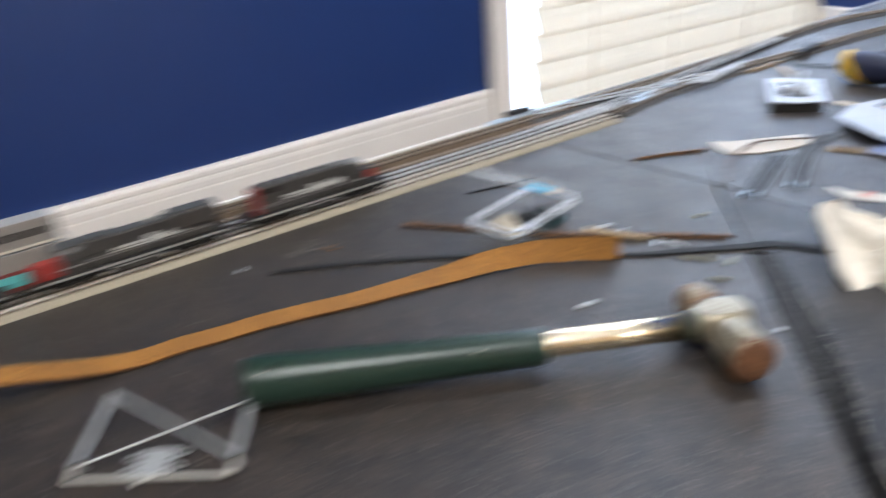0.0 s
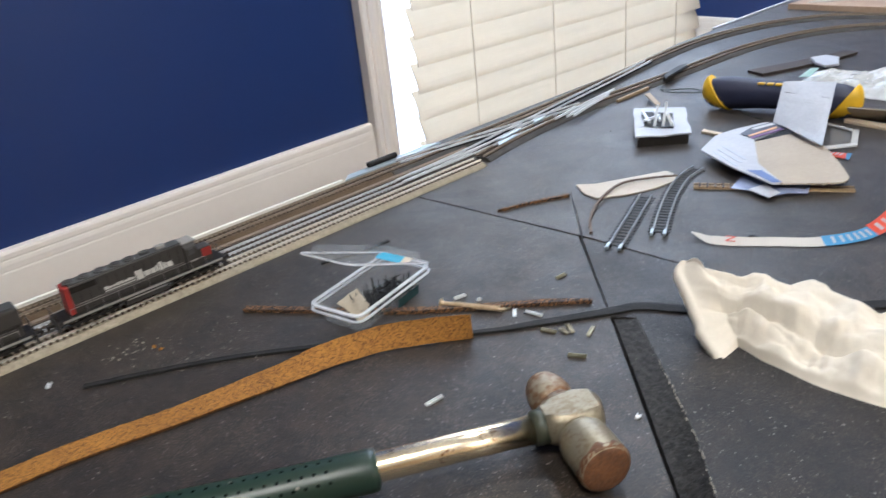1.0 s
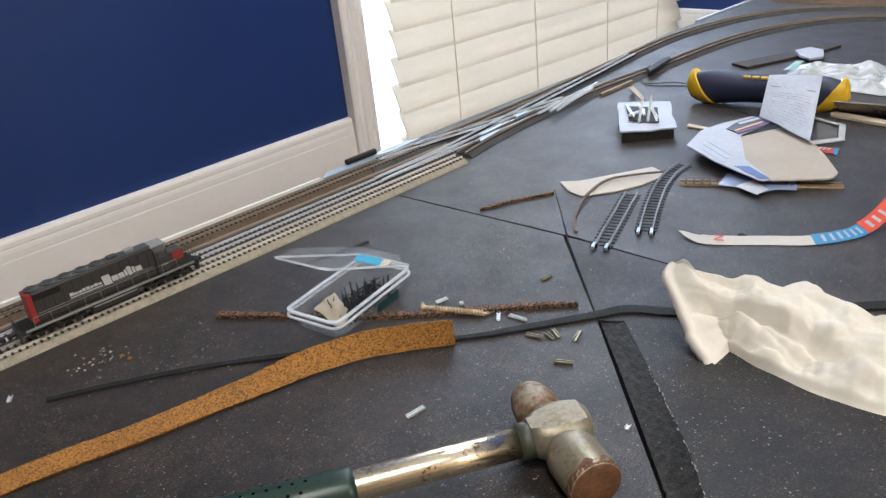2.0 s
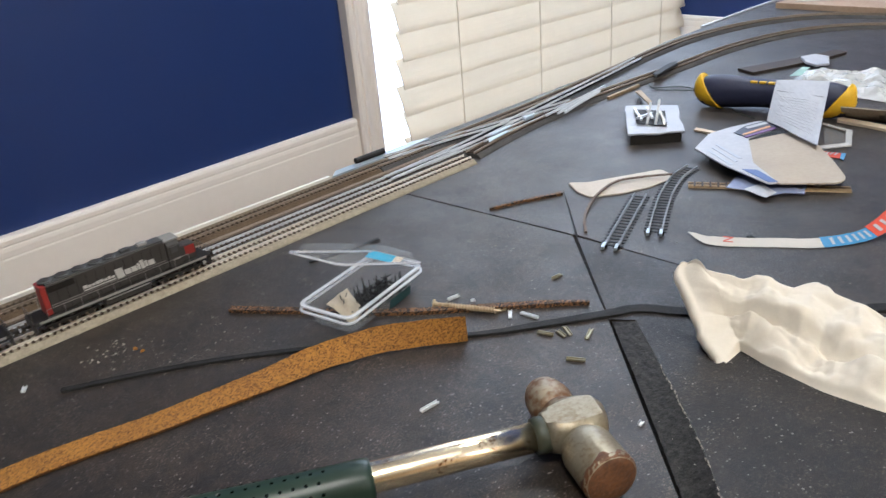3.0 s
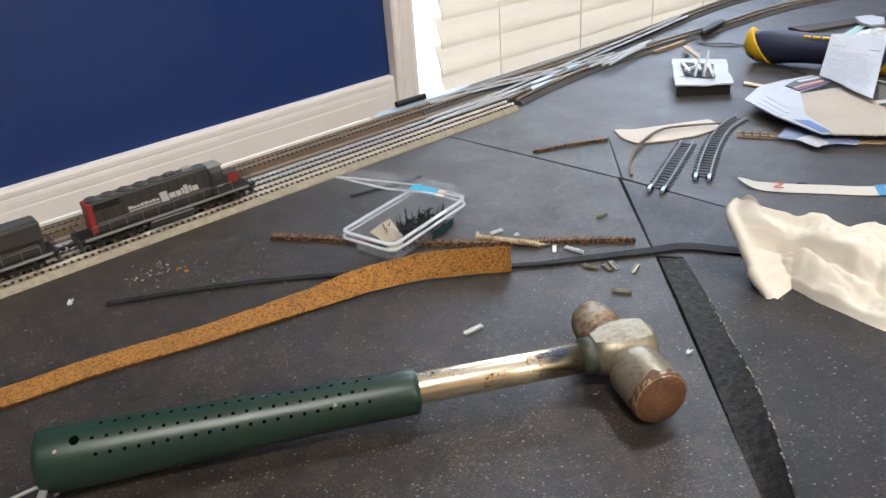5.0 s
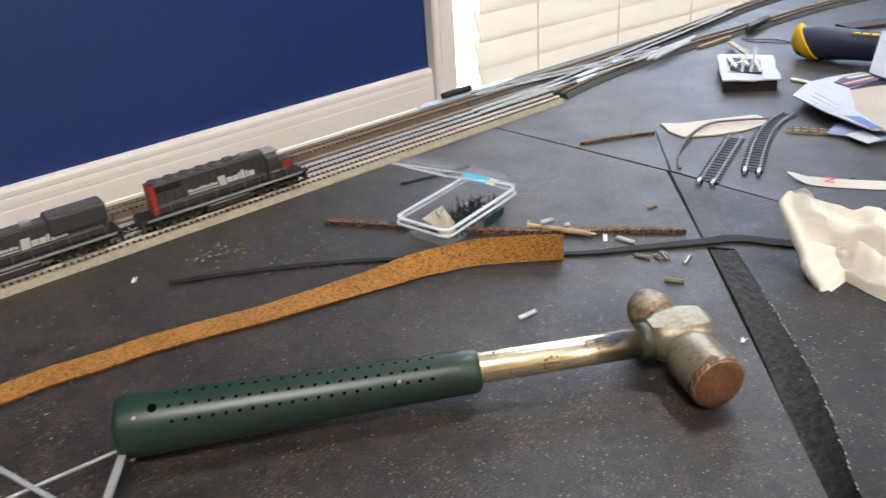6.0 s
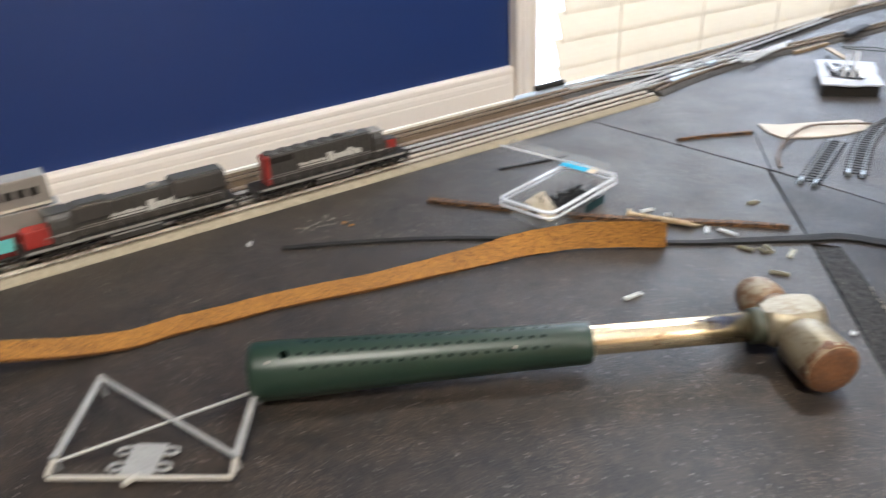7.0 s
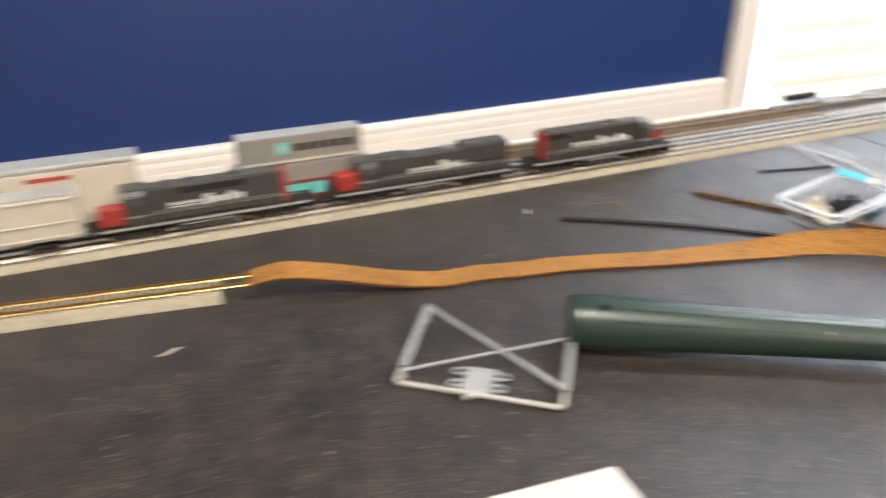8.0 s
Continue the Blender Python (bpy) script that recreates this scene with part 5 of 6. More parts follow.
def on_tag(u, v, lift=0.0004):
    p = TG[0].lerp(TG[1], u).lerp(TG[3].lerp(TG[2], u), v)
    p.z += lift + 0.002 * (math.sin(math.pi * u) * math.sin(math.pi * v) + 0.5 * noise.noise(Vector((u * 2.3, v * 2.1, 4))))
    return p


for k in range(11):
    v = 0.10 + 0.048 * k
    for e in range(6):
        u = 0.12 + 0.124 * e
        if k % 4 == 3 and e > 3:
            continue
        part("print_bar", plate(bmesh.new(), [on_tag(u, v), on_tag(u + 0.112, v), on_tag(u + 0.112, v + 0.014), on_tag(u, v + 0.014)], 0.0001, 1), PRINT_GREY, tag)
part("fold_line", plate(bmesh.new(), [on_tag(0.06, 0.70, 0.0011), on_tag(0.94, 0.70, 0.0011), on_tag(0.94, 0.725, 0.0011), on_tag(0.06, 0.725, 0.0011)], 0.0005, 4), CARD_WHITE, tag)

solid("plastic_film", prism(bmesh.new(), [(0.5990, -0.2150), (0.6260, -0.2100), (0.6400, -0.2300), (0.6450, -0.2590), (0.6190, -0.2670), (0.6130, -0.2540), (0.6040, -0.2500), (0.6030, -0.2320)], 0.0030, 0.0034), FILM, "torn blue plastic film under the packing card", "plastic film")
solid("plastic_film", plate(bmesh.new(), [(0.6020, -0.2280, 0.0040), (0.5960, -0.2480, 0.0036), (0.6080, -0.2510, 0.0045), (0.6180, -0.2340, 0.0050)], 0.0004, 5, 0.001, 3), CARD_WHITE, "small white scrap on the blue film", "paper scrap")
bundle = thing("brass_rail_bundle", pose(0.6124, -0.2210, 0, 0, 0, -61.0), "bundle of brass rails partly under the packing card", "rails")
for i, y in enumerate((-0.0040, -0.0015, 0.0010, 0.0034)):
    b = bmesh.new()
    sweep(b, [(-0.040, y, 0.0), (0.078, y + 0.0004, 0.0)], [(-0.0008, 0.0002), (0.0008, 0.0002), (0.0004, 0.0010), (0.0005, 0.0022), (-0.0005, 0.0022), (-0.0004, 0.0010)])
    part("rail", b, STRIP_TAN if i != 2 else BENT_WOOD, bundle)
for i in range(7):
    part("tie", boxed(-0.036 + i * 0.006, -0.0345 + i * 0.006, -0.0055, 0.0050, 0.0023, 0.0026), DARK_WOOD, bundle)

# ---- white tray with metal offcuts ----
tray = thing("blister_tray", pose(0.6970, -0.0870, 0, 0, 0, -42), "white card tray on a black shadow base, holding metal offcuts", "tray")
# block props the card up; its black paints in the shadow beneath
part("base", prism(bmesh.new(), [(-0.008, 0.050), (0.033, 0.038), (0.017, -0.0375), (-0.030, -0.0345)], 0.0, 0.0088, 0.001), LOCO_BLACK, tray, "dark base, black for the shadow under the card")
ct = bmesh.new()
prism(ct, [(-0.0112, 0.0572), (0.010, 0.0515), (0.020, 0.0490), (0.0383, 0.0426), (0.0330, 0.020), (0.0270, 0.002), (0.0240, -0.020), (0.0192, -0.0392), (0.004, -0.0375), (-0.006, -0.0400), (-0.020, -0.0365), (-0.0323, -0.0358), (-0.0270, -0.010), (-0.0200, 0.020), (-0.0165, 0.040)], 0.0095, 0.0110, 0.0004)
bmesh.ops.triangulate(ct, faces=[f for f in ct.faces if len(f.verts) > 4])
bmesh.ops.subdivide_edges(ct, edges=ct.edges, cuts=2)
for v in ct.verts:
    v.co.z += 0.0007 * noise.noise(Vector((v.co.x * 40, v.co.y * 40, 2)))
part("card_top", ct, CARD_WHITE, tray, "curled white card top with torn edges")
part("hole", prism(bmesh.new(), [(-0.0087, 0.0366), (0.0190, 0.0216), (0.0072, -0.0238), (-0.0172, -0.0097)], 0.0122, 0.0126), LOCO_BLACK, tray, "dark cut-out")
for a, b in (((0.675, -0.095, 0.0138), (0.690, -0.089, 0.0300)), ((0.682, -0.100, 0.0138), (0.697, -0.094, 0.0320)), ((0.687, -0.107, 0.0138), (0.690, -0.100, 0.0240)), ((0.712, -0.057, 0.0145), (0.684, -0.084, 0.0145)), ((0.720, -0.066, 0.0145), (0.690, -0.092, 0.0160)), ((0.708, -0.080, 0.0145), (0.684, -0.078, 0.0150)), ((0.716, -0.083, 0.0145), (0.692, -0.104, 0.0145))):
    s = bmesh.new()
    p, q = Vector(a), Vector(b)
    sweep(s, [p, q], [(-0.0012, -0.0010), (0.0012, -0.0010), (0.0005, -0.0003), (0.0009, 0.0010), (-0.0009, 0.0010), (-0.0005, -0.0003)])
    solid("metal_offcut", s, RAIL_COOL, "grey metal rail offcut leaning on the tray", "rail offcut", "offcuts on the tray")
solid("wood_stick", plate(bmesh.new(), [(0.736, -0.060, 0.0135), (0.746, -0.056, 0.0135), (0.800, -0.008, 0.0060), (0.793, -0.006, 0.0060)], 0.0016, 4, 0.0, 1), STRIP_TAN, "tan wooden stick leaning on the tray", "stick")

# ---- hand saw ----
saw = thing("hand_saw", pose(0.8060, -0.1530, 0, 0, 0, -80.0), "hand saw with navy handle and yellow rubber ends", "saw")


def handle_body(x0, x1, grow=0.0, step=22, shear=0.0, inner=0):
    b = bmesh.new()
    rings = []
    for i in range(step + 1):
        x = x0 + (x1 - x0) * i / step
        u = (x + 0.076) / 0.152
        e = max(0.0, 1 - abs(2 * u - 1) ** 7) ** 0.5
        w = (0.0135 - 0.0012 * math.sin(math.pi * u)) * e + grow + 0.0006
        h = (0.0158 + 0.0022 * math.cos(2 * math.pi * u)) * e + grow + 0.0006
        cz = 0.0178 - 0.0006 * math.cos(2 * math.pi * u)
        lean = shear * (i / step if inner > 0 else 1 - i / step) if inner else 0.0
        cy = 0.004 * math.sin(math.pi * u)
        rings.append([b.verts.new((x + lean * math.sin(2 * math.pi * k / 20), cy + w * math.cos(2 * math.pi * k / 20), max(0.0, cz + h * math.sin(2 * math.pi * k / 20)))) for k in range(20)])
    for a, c in zip(rings, rings[1:]):
        for k in range(20):
            b.faces.new((a[k], a[(k + 1) % 20], c[(k + 1) % 20], c[k]))
    b.faces.new(rings[0][::-1])
    b.faces.new(rings[-1])
    bmesh.ops.recalc_face_normals(b, faces=b.faces)
    return b


part("handle", handle_body(-0.072, 0.072), NAVY, saw, "navy blue rubber handle", True)
part("end_grip", handle_body(-0.0765, -0.058, 0.0010, 12, -0.012, 1), YELLOW, saw, "yellow rubber end", True)
part("end_grip", handle_body(0.058, 0.0765, 0.0010, 12, 0.012, -1), YELLOW, saw, "yellow rubber end", True)
for i in range(5):
    part("print_bar", boxed(-0.020 + i * 0.0084, -0.0136 + i * 0.0084, -0.0050, 0.0045, 0.0298, 0.0316, 0.0003), YELLOW, saw)
bl = bmesh.new()
box(bl, 0.066, 0.300, -0.0006, 0.0006, 0.0, 0.026, 0, pose(0, 0.004, 0.0004, 50, 0, 0))
part("blade", bl, BLADE, saw, "tarnished toothed steel blade")
for i in range(11):
    bb = bmesh.new()
    box(bb, 0.098 + i * 0.0062, 0.1022 + i * 0.0062, -0.0011, -0.0007, 0.009, 0.016, 0, pose(0, 0.004, 0.0004, 50, 0, 0))
    part("print_bar", bb, PRINT_DULL, saw)

# far scraps: strip, paper bit, packaging, sticks, wires
solid("wood_strip", ribbon(bmesh.new(), smooth_line([(0.9330, -0.0740, 0.0004), (0.985, -0.0960, 0.0004), (1.0350, -0.1150, 0.0004), (1.0750, -0.1250, 0.0004)], 6), lambda u: 0.026 * (1 - 0.35 * u), 0.0030, None, 0.001, 11), DARK_WOOD, "flat dark brown wood strip", "wood strip")
solid("paper_scrap", prism(bmesh.new(), [(1.0180, -0.0920), (0.9950, -0.1080), (0.9860, -0.1230), (1.0000, -0.1330), (1.0320, -0.1200), (1.0380, -0.1020)], 0.0034, 0.0062, 0.0005), CARD_WHITE, "white paper scrap on the dark strip", "paper scrap")


def crumpled(name, corners, height, material, label, category, seed, cuts=44):
    b = bmesh.new()
    a, c, d, e = (Vector(p) for p in corners)
    grid = []
    for i in range(cuts + 1):
        row = []
        for j in range(cuts + 1):
            u, v = i / cuts, j / cuts
            p = a.lerp(c, u).lerp(e.lerp(d, u), v)
            q = Vector((u * 3.4, v * 3.4, seed * 3.7))
            p.z += height * min(1, 5 * min(u, 1 - u, v, 1 - v) + 0.12) * (0.25 + abs(noise.noise(q)) * 0.8 + 0.7 * noise.voronoi(q * 1.6)[0][0] + 0.3 * noise.voronoi(q * 3.4)[0][0])
            p.x += 0.006 * noise.noise(q * 1.5 + Vector((4, 0, 0)))
            p.y += 0.006 * noise.noise(q * 1.5 + Vector((0, 5, 0)))
            row.append(b.verts.new(p))
        grid.append(row)
    for i in range(cuts):
        for j in range(cuts):
            b.faces.new((grid[i][j], grid[i + 1][j], grid[i + 1][j + 1], grid[i][j + 1]))
    bmesh.ops.recalc_face_normals(b, faces=b.faces)
    bmesh.ops.solidify(b, geom=list(b.faces), thickness=0.0004)
    return solid(name, b, material, label, category)


crumpled("plastic_bag", [(0.8900, -0.1300, 0.0004), (0.9600, -0.1180, 0.0004), (1.0000, -0.2150, 0.0004), (0.8900, -0.2350, 0.0004)], 0.011, BAG, "crumpled clear plastic bag behind the saw", "plastic bag", 1)
crumpled("plastic_bag", [(0.9100, -0.2150, 0.0004), (1.0200, -0.2050, 0.0004), (1.0100, -0.3200, 0.0004), (0.9000, -0.3100, 0.0004)], 0.013, BAG, "crumpled clear plastic bag with pale labels", "plastic bag", 2)
solid("paper_scrap", plate(bmesh.new(), [(0.905, -0.128, 0.012), (0.940, -0.126, 0.014), (0.943, -0.134, 0.014), (0.912, -0.137, 0.012)], 0.0004, 4, 0.001, 7), TEAL_PALE, "pale teal printed scrap in the plastic bag", "paper scrap")
solid("wood_stick", plate(bmesh.new(), [(0.806, -0.218, 0.003), (0.796, -0.300, 0.003), (0.806, -0.302, 0.003), (0.818, -0.214, 0.003)], 0.0026, 6, 0.0005, 2), CREAM, "split pale wood stick beside the saw blade", "stick")
solid("wood_stick", plate(bmesh.new(), [(0.724, -0.119, 0.002), (0.7185, -0.163, 0.0025), (0.7145, -0.163, 0.0025), (0.717, -0.121, 0.002)], 0.0016, 4, 0.0, 2), CREAM, "thin pale stick beside the packing card", "stick")
pack = thing("blister_pack", pose(0, 0, 0), "opened clear blister pack with a white card rim", "blister pack")
part("window", prism(bmesh.new(), [(0.7300, -0.2380), (0.7420, -0.2480), (0.7770, -0.2360), (0.7840, -0.2140)], 0.0010, 0.0016), CLEAR, pack)
for a, b in (((0.7230, -0.2360), (0.7430, -0.2540)), ((0.7430, -0.2540), (0.7830, -0.2400)), ((0.7830, -0.2400), (0.7930, -0.2060))):
    part("rim", ribbon(bmesh.new(), [(*a, 0.0018), (*b, 0.0022)], 0.0048, 0.0010, [8, 8], 0.0016, 3), BAG, pack)

wires = thing("wire", pose(0, 0, 0), "thin dark wire trailing across the boards", "wire")
part("strand", tube(bmesh.new(), smooth_line([(0.838, 0.006, 0.003), (0.826, -0.010, 0.001), (0.836, -0.036, 0.0008), (0.842, -0.060, 0.0008), (0.812, -0.104, 0.0008), (0.790, -0.126, 0.001), (0.780, -0.150, 0.001)], 8), 0.0005, 6), WIRE_GREEN, wires)
part("strand", tube(bmesh.new(), smooth_line([(0.846, 0.004, 0.003), (0.832, -0.004, 0.0008), (0.850, -0.030, 0.0008), (0.846, -0.056, 0.0008)], 8), 0.0005, 6), WIRE_GREEN, wires)

# pieces along the tracks
solid("switch_cover", prism(bmesh.new(), [(0.5720, 0.0125), (0.6060, 0.0180), (0.6100, 0.0220), (0.5800, 0.0205)], 0.0066, 0.0074, 0.0002), SHEET_METAL, "bright metal plate lying over the turnout", "metal plate")
solid("switch_cover", prism(bmesh.new(), [(0.5800, 0.0235), (0.5950, 0.0262), (0.6180, 0.0292), (0.6200, 0.0252), (0.5900, 0.0215)], 0.0076, 0.0088, 0.0002), SHEET_METAL, "bright metal switch cover on the turnout", "switch cover")
solid("switch_cover", prism(bmesh.new(), [(0.6420, 0.0265), (0.6580, 0.0280), (0.6620, 0.0325), (0.6460, 0.0325)], 0.0066, 0.0096, 0.0006), SHEET_METAL, "small bright metal switch cover", "switch cover")
motor = thing("switch_machine", pose(0, 0, 0), "flat grey switch machine with a black rod behind the tracks", "switch machine")
part("base", prism(bmesh.new(), [(0.4340, 0.0800), (0.4450, 0.0900), (0.5450, 0.0915), (0.5600, 0.0840), (0.5000, 0.0790)], 0.0002, 0.0022, 0.0003), SHEET_METAL, motor, "pale metal base plate")
part("rod", rod(bmesh.new(), (0.4680, 0.0880, 0.0050), (0.5030, 0.0880, 0.0050), 0.0028, None, 12), LOCO_BLACK, motor, "black rod")
solid("terminal_cover", prism(bmesh.new(), [(0.850, 0.0030), (0.914, 0.0130), (0.924, 0.0210), (0.905, 0.0230), (0.862, 0.0150)], 0.0066, 0.0095, 0.0010), LOCO_BLACK, "black plastic terminal cover on the inner track", "terminal cover")
solid("wood_stick", sweep(bmesh.new(), [(0.767, 0.0125, 0), (0.828, 0.0125, 0)], [(-0.0014, 0.0003), (0.0014, 0.0003), (0.0014, 0.0036), (-0.0014, 0.0036)]), STRIP_TAN, "pale wooden stick along the track", "stick")
for k, (x0, y0, x1, y1) in enumerate(((0.666, 0.0190, 0.790, 0.0330), (0.678, 0.0130, 0.775, 0.0285), (0.684, 0.0085, 0.768, 0.0245))):
    b = bmesh.new()
    sweep(b, [(x0, y0, 0), ((x0 + x1) / 2, (y0 + y1) / 2 + 0.001, 0), (x1, y1, 0)], [(-0.0009, 0.0066), (0.0009, 0.0066), (0.0005, 0.0075), (0.0006, 0.0088), (-0.0006, 0.0088), (-0.0005, 0.0075)])
    solid("loose_rail", b, RAIL_COOL, "loose bright rail laid over the turnout", "rail", "loose rails")
far_ply = thing("plywood_sheet", pose(0, 0, 0), "raw reddish plywood sheet at the table's far end", "plywood")
part("sheet", prism(bmesh.new(), [(1.335, 0.085), (1.84, 0.012), (1.84, -0.70), (1.345, -0.70)], 0.0003, 0.0090, 0.0006), WOOD, far_ply)
part("grain_patch", prism(bmesh.new(), [(1.345, 0.060), (1.45, 0.035), (1.47, -0.02), (1.40, -0.03)], 0.0092, 0.0102, 0.0003), CARD, far_ply)

# white sheet near the camera
solid("paper_sheet", plate(bmesh.new(), [(0.0450, -0.2690, 0.0006), (0.0480, -0.4600, 0.0006), (-0.1600, -0.4500, 0.0006), (-0.1500, -0.2560, 0.0006)], 0.0003, 8, 0.0012, 9), PAPER, "white paper sheet lying on the boards", "paper")

solid("paper_scrap", prism(bmesh.new(), [(-0.1140, -0.1240), (-0.1050, -0.1195), (-0.1030, -0.1202), (-0.1100, -0.1238)], 0.0002, 0.0007), VENEER, "tiny pale wood flake on the boards", "wood flake")
# crumbs and dust on the boards
cr = bmesh.new()
crumb_rnd = random.Random(23)


def crumb(x, y, r):
    p = Vector((x, y, 0.0002))
    n = crumb_rnd.randint(4, 6)
    a0 = crumb_rnd.uniform(0, 6)
    h = r * crumb_rnd.uniform(0.3, 0.9)
    lo = [cr.verts.new(p + Vector((r * crumb_rnd.uniform(0.6, 1.3) * math.cos(a0 + 6.283 * k / n), r * crumb_rnd.uniform(0.5, 1.1) * math.sin(a0 + 6.283 * k / n), 0))) for k in range(n)]
    tip = cr.verts.new(p + Vector((crumb_rnd.uniform(-r, r) * 0.4, crumb_rnd.uniform(-r, r) * 0.4, h)))
    for k in range(n):
        cr.faces.new((lo[k], lo[(k + 1) % n], tip))


for cx, cy, spread, count, size in ((0.172, -0.043, 0.014, 34, 0.0010), (0.19, -0.06, 0.03, 40, 0.0008), (0.42, -0.13, 0.03, 22, 0.0008), (0.37, -0.22, 0.035, 40, 0.0006), (0.30, -0.06, 0.05, 30, 0.0006), (0.12, -0.20, 0.10, 70, 0.00055), (0.25, -0.30, 0.08, 70, 0.00055), (0.50, -0.05, 0.08, 30, 0.0008), (0.66, -0.05, 0.05, 16, 0.0010), (0.55, -0.25, 0.09, 30, 0.0007), (0.05, -0.06, 0.09, 70, 0.0007), (-0.10, -0.14, 0.08, 50, 0.0006), (0.36, -0.33, 0.05, 60, 0.0006), (0.23, -0.09, 0.05, 60, 0.0007), (0.20, -0.27, 0.07, 80, 0.0005), (-0.05, -0.20, 0.08, 60, 0.0006), (0.02, -0.29, 0.07, 50, 0.0006)):
    for _ in range(count):
        crumb(crumb_rnd.gauss(cx, spread * 0.6), min(-0.008, crumb_rnd.gauss(cy, spread * 0.6)), size * crumb_rnd.uniform(0.35, 1.25))
for x, y, r, turn in ((0.1860, -0.0530, 0.0019, 10), (0.1880, -0.0590, 0.0015, 70)):
    solid("cork_crumb", lathe(bmesh.new(), (0, 0, 0), (0.1, 0.2, 1), [(0, r), (r * 0.5, r * 1.05), (r * 0.95, r * 0.4)], 7, 0.6), CORK, "orange cork crumb on the black board", "crumb", "cork crumbs", m=pose(x, y, 0.0001, 0, 0, turn))
solid("dust_crumbs", cr, CRUMB, "pale crumbs and dust scattered over the black boards", "crumbs", kind="stuff")


# ---- trains ----
RAIL_TOP = 0.0063


def wheelset(parent, x, y, material, z=0.0, flip=1):
    w = bmesh.new()
    lathe(w, (x, y, z + 0.0030), (0, flip, 0), [(0, 0.0032), (0.0004, 0.0034), (0.0006, 0.0029), (0.0016, 0.0028)], 14)
    return part("wheel", w, material, parent)


def truck(parent, xc, length, axles, z=0.0, material=None):
    material = material or LOCO_BLACK
    t = bmesh.new()
    for s in (-1, 1):
        y0, y1 = sorted((s * 0.0062, s * 0.0078))
        box(t, xc - length / 2, xc + length / 2, y0, y1, z + 0.0036, z + 0.0056, 0.0004)
        for k in range(axles):
            x = xc + (k - (axles - 1) / 2) * length / axles
            box(t, x - 0.0018, x + 0.0018, y0 - 0.0002, y1 + 0.0002, z + 0.0018, z + 0.0050, 0.0004)
            if k < axles - 1:
                xm = x + length / axles / 2
                box(t, xm - 0.0014, xm + 0.0014, y0, y1, z + 0.0026, z + 0.0066, 0.0004)
    box(t, xc - length / 2 + 0.001, xc + length / 2 - 0.001, -0.0058, 0.0058, z + 0.0030, z + 0.0068)
    ob = part("truck", t, material, parent, "dark three-axle truck" if axles == 3 else "dark two-axle truck")
    for k in range(axles):
        x = xc + (k - (axles - 1) / 2) * length / axles
        wheelset(ob, x, -0.0052, RAIL_BROWN, z, -1)
        wheelset(ob, x, 0.0052, RAIL_BROWN, z, 1)
    return ob


def coupler(parent, x, sign, z=0.0):
    c = bmesh.new()
    box(c, *sorted((x, x + sign * 0.0052)), -0.0008, 0.0008, z + 0.0050, z + 0.0066, 0.0002)
    box(c, *sorted((x + sign * 0.0040, x + sign * 0.0062)), -0.0018, 0.0014, z + 0.0046, z + 0.0070, 0.0004)
    part("coupler", c, LOCO_BLACK, parent)


def bars_for_words(parent, x0, x1, z, y, large, flip=1):
    """Two plain slanted pale bars and an underline in place of the railway's name."""
    w = x1 - x0
    s = -1 if y < 0 else 1
    small_word = [(0.00, 0.055, 0.30, 0.62)] + [(0.06 + 0.053 * i, 0.044, 0.30, 0.52 if i in (0, 1, 4, 6) else 0.60) for i in range(7)]
    large_word = [(0.45, 0.105, 0.00, 1.00), (0.565, 0.085, 0.10, 0.64), (0.66, 0.075, 0.10, 0.64), (0.745, 0.035, 0.12, 0.78), (0.790, 0.055, 0.06, 0.98), (0.855, 0.035, 0.12, 0.78), (0.900, 0.085, 0.10, 0.64)]
    for a, n, lo, hi in small_word + large_word + [(0.0, 0.43, 0.08, 0.19)]:
        if flip < 0:
            a = 1 - a - n
        c = bmesh.new()
        h0, h1 = z + lo * large, z + hi * large
        lean = 0.0009 * (hi - lo) * (1 if s < 0 else -1) * (-1 if flip < 0 else 1)
        vs = [c.verts.new((x0 + w * a, y, h0)), c.verts.new((x0 + w * (a + n), y, h0)), c.verts.new((x0 + w * (a + n) + lean, y, h1)), c.verts.new((x0 + w * a + lean, y, h1))]
        f = c.faces.new(vs)
        e = bmesh.ops.extrude_face_region(c, geom=[f])
        bmesh.ops.translate(c, verts=[v for v in e["geom"] if isinstance(v, bmesh.types.BMVert)], vec=(0, s * 0.00012, 0))
        bmesh.ops.recalc_face_normals(c, faces=c.faces)
        part("lettering_bar", c, LOCO_WHITE, parent)


def railing(parent, x0, x1, side, z):
    r = bmesh.new()
    y = side * 0.0090
    n = max(2, int((x1 - x0) / 0.010))
    for k in range(n + 1):
        x = x0 + (x1 - x0) * k / n
        rod(r, (x, y, z), (x, y, z + 0.0062), 0.00020, None, 5)
    rod(r, (x0, y, z + 0.0062), (x1, y, z + 0.0062), 0.00022, None, 5)
    return part("handrail", r, LOCO_RAILING, parent, "thin grey handrail")


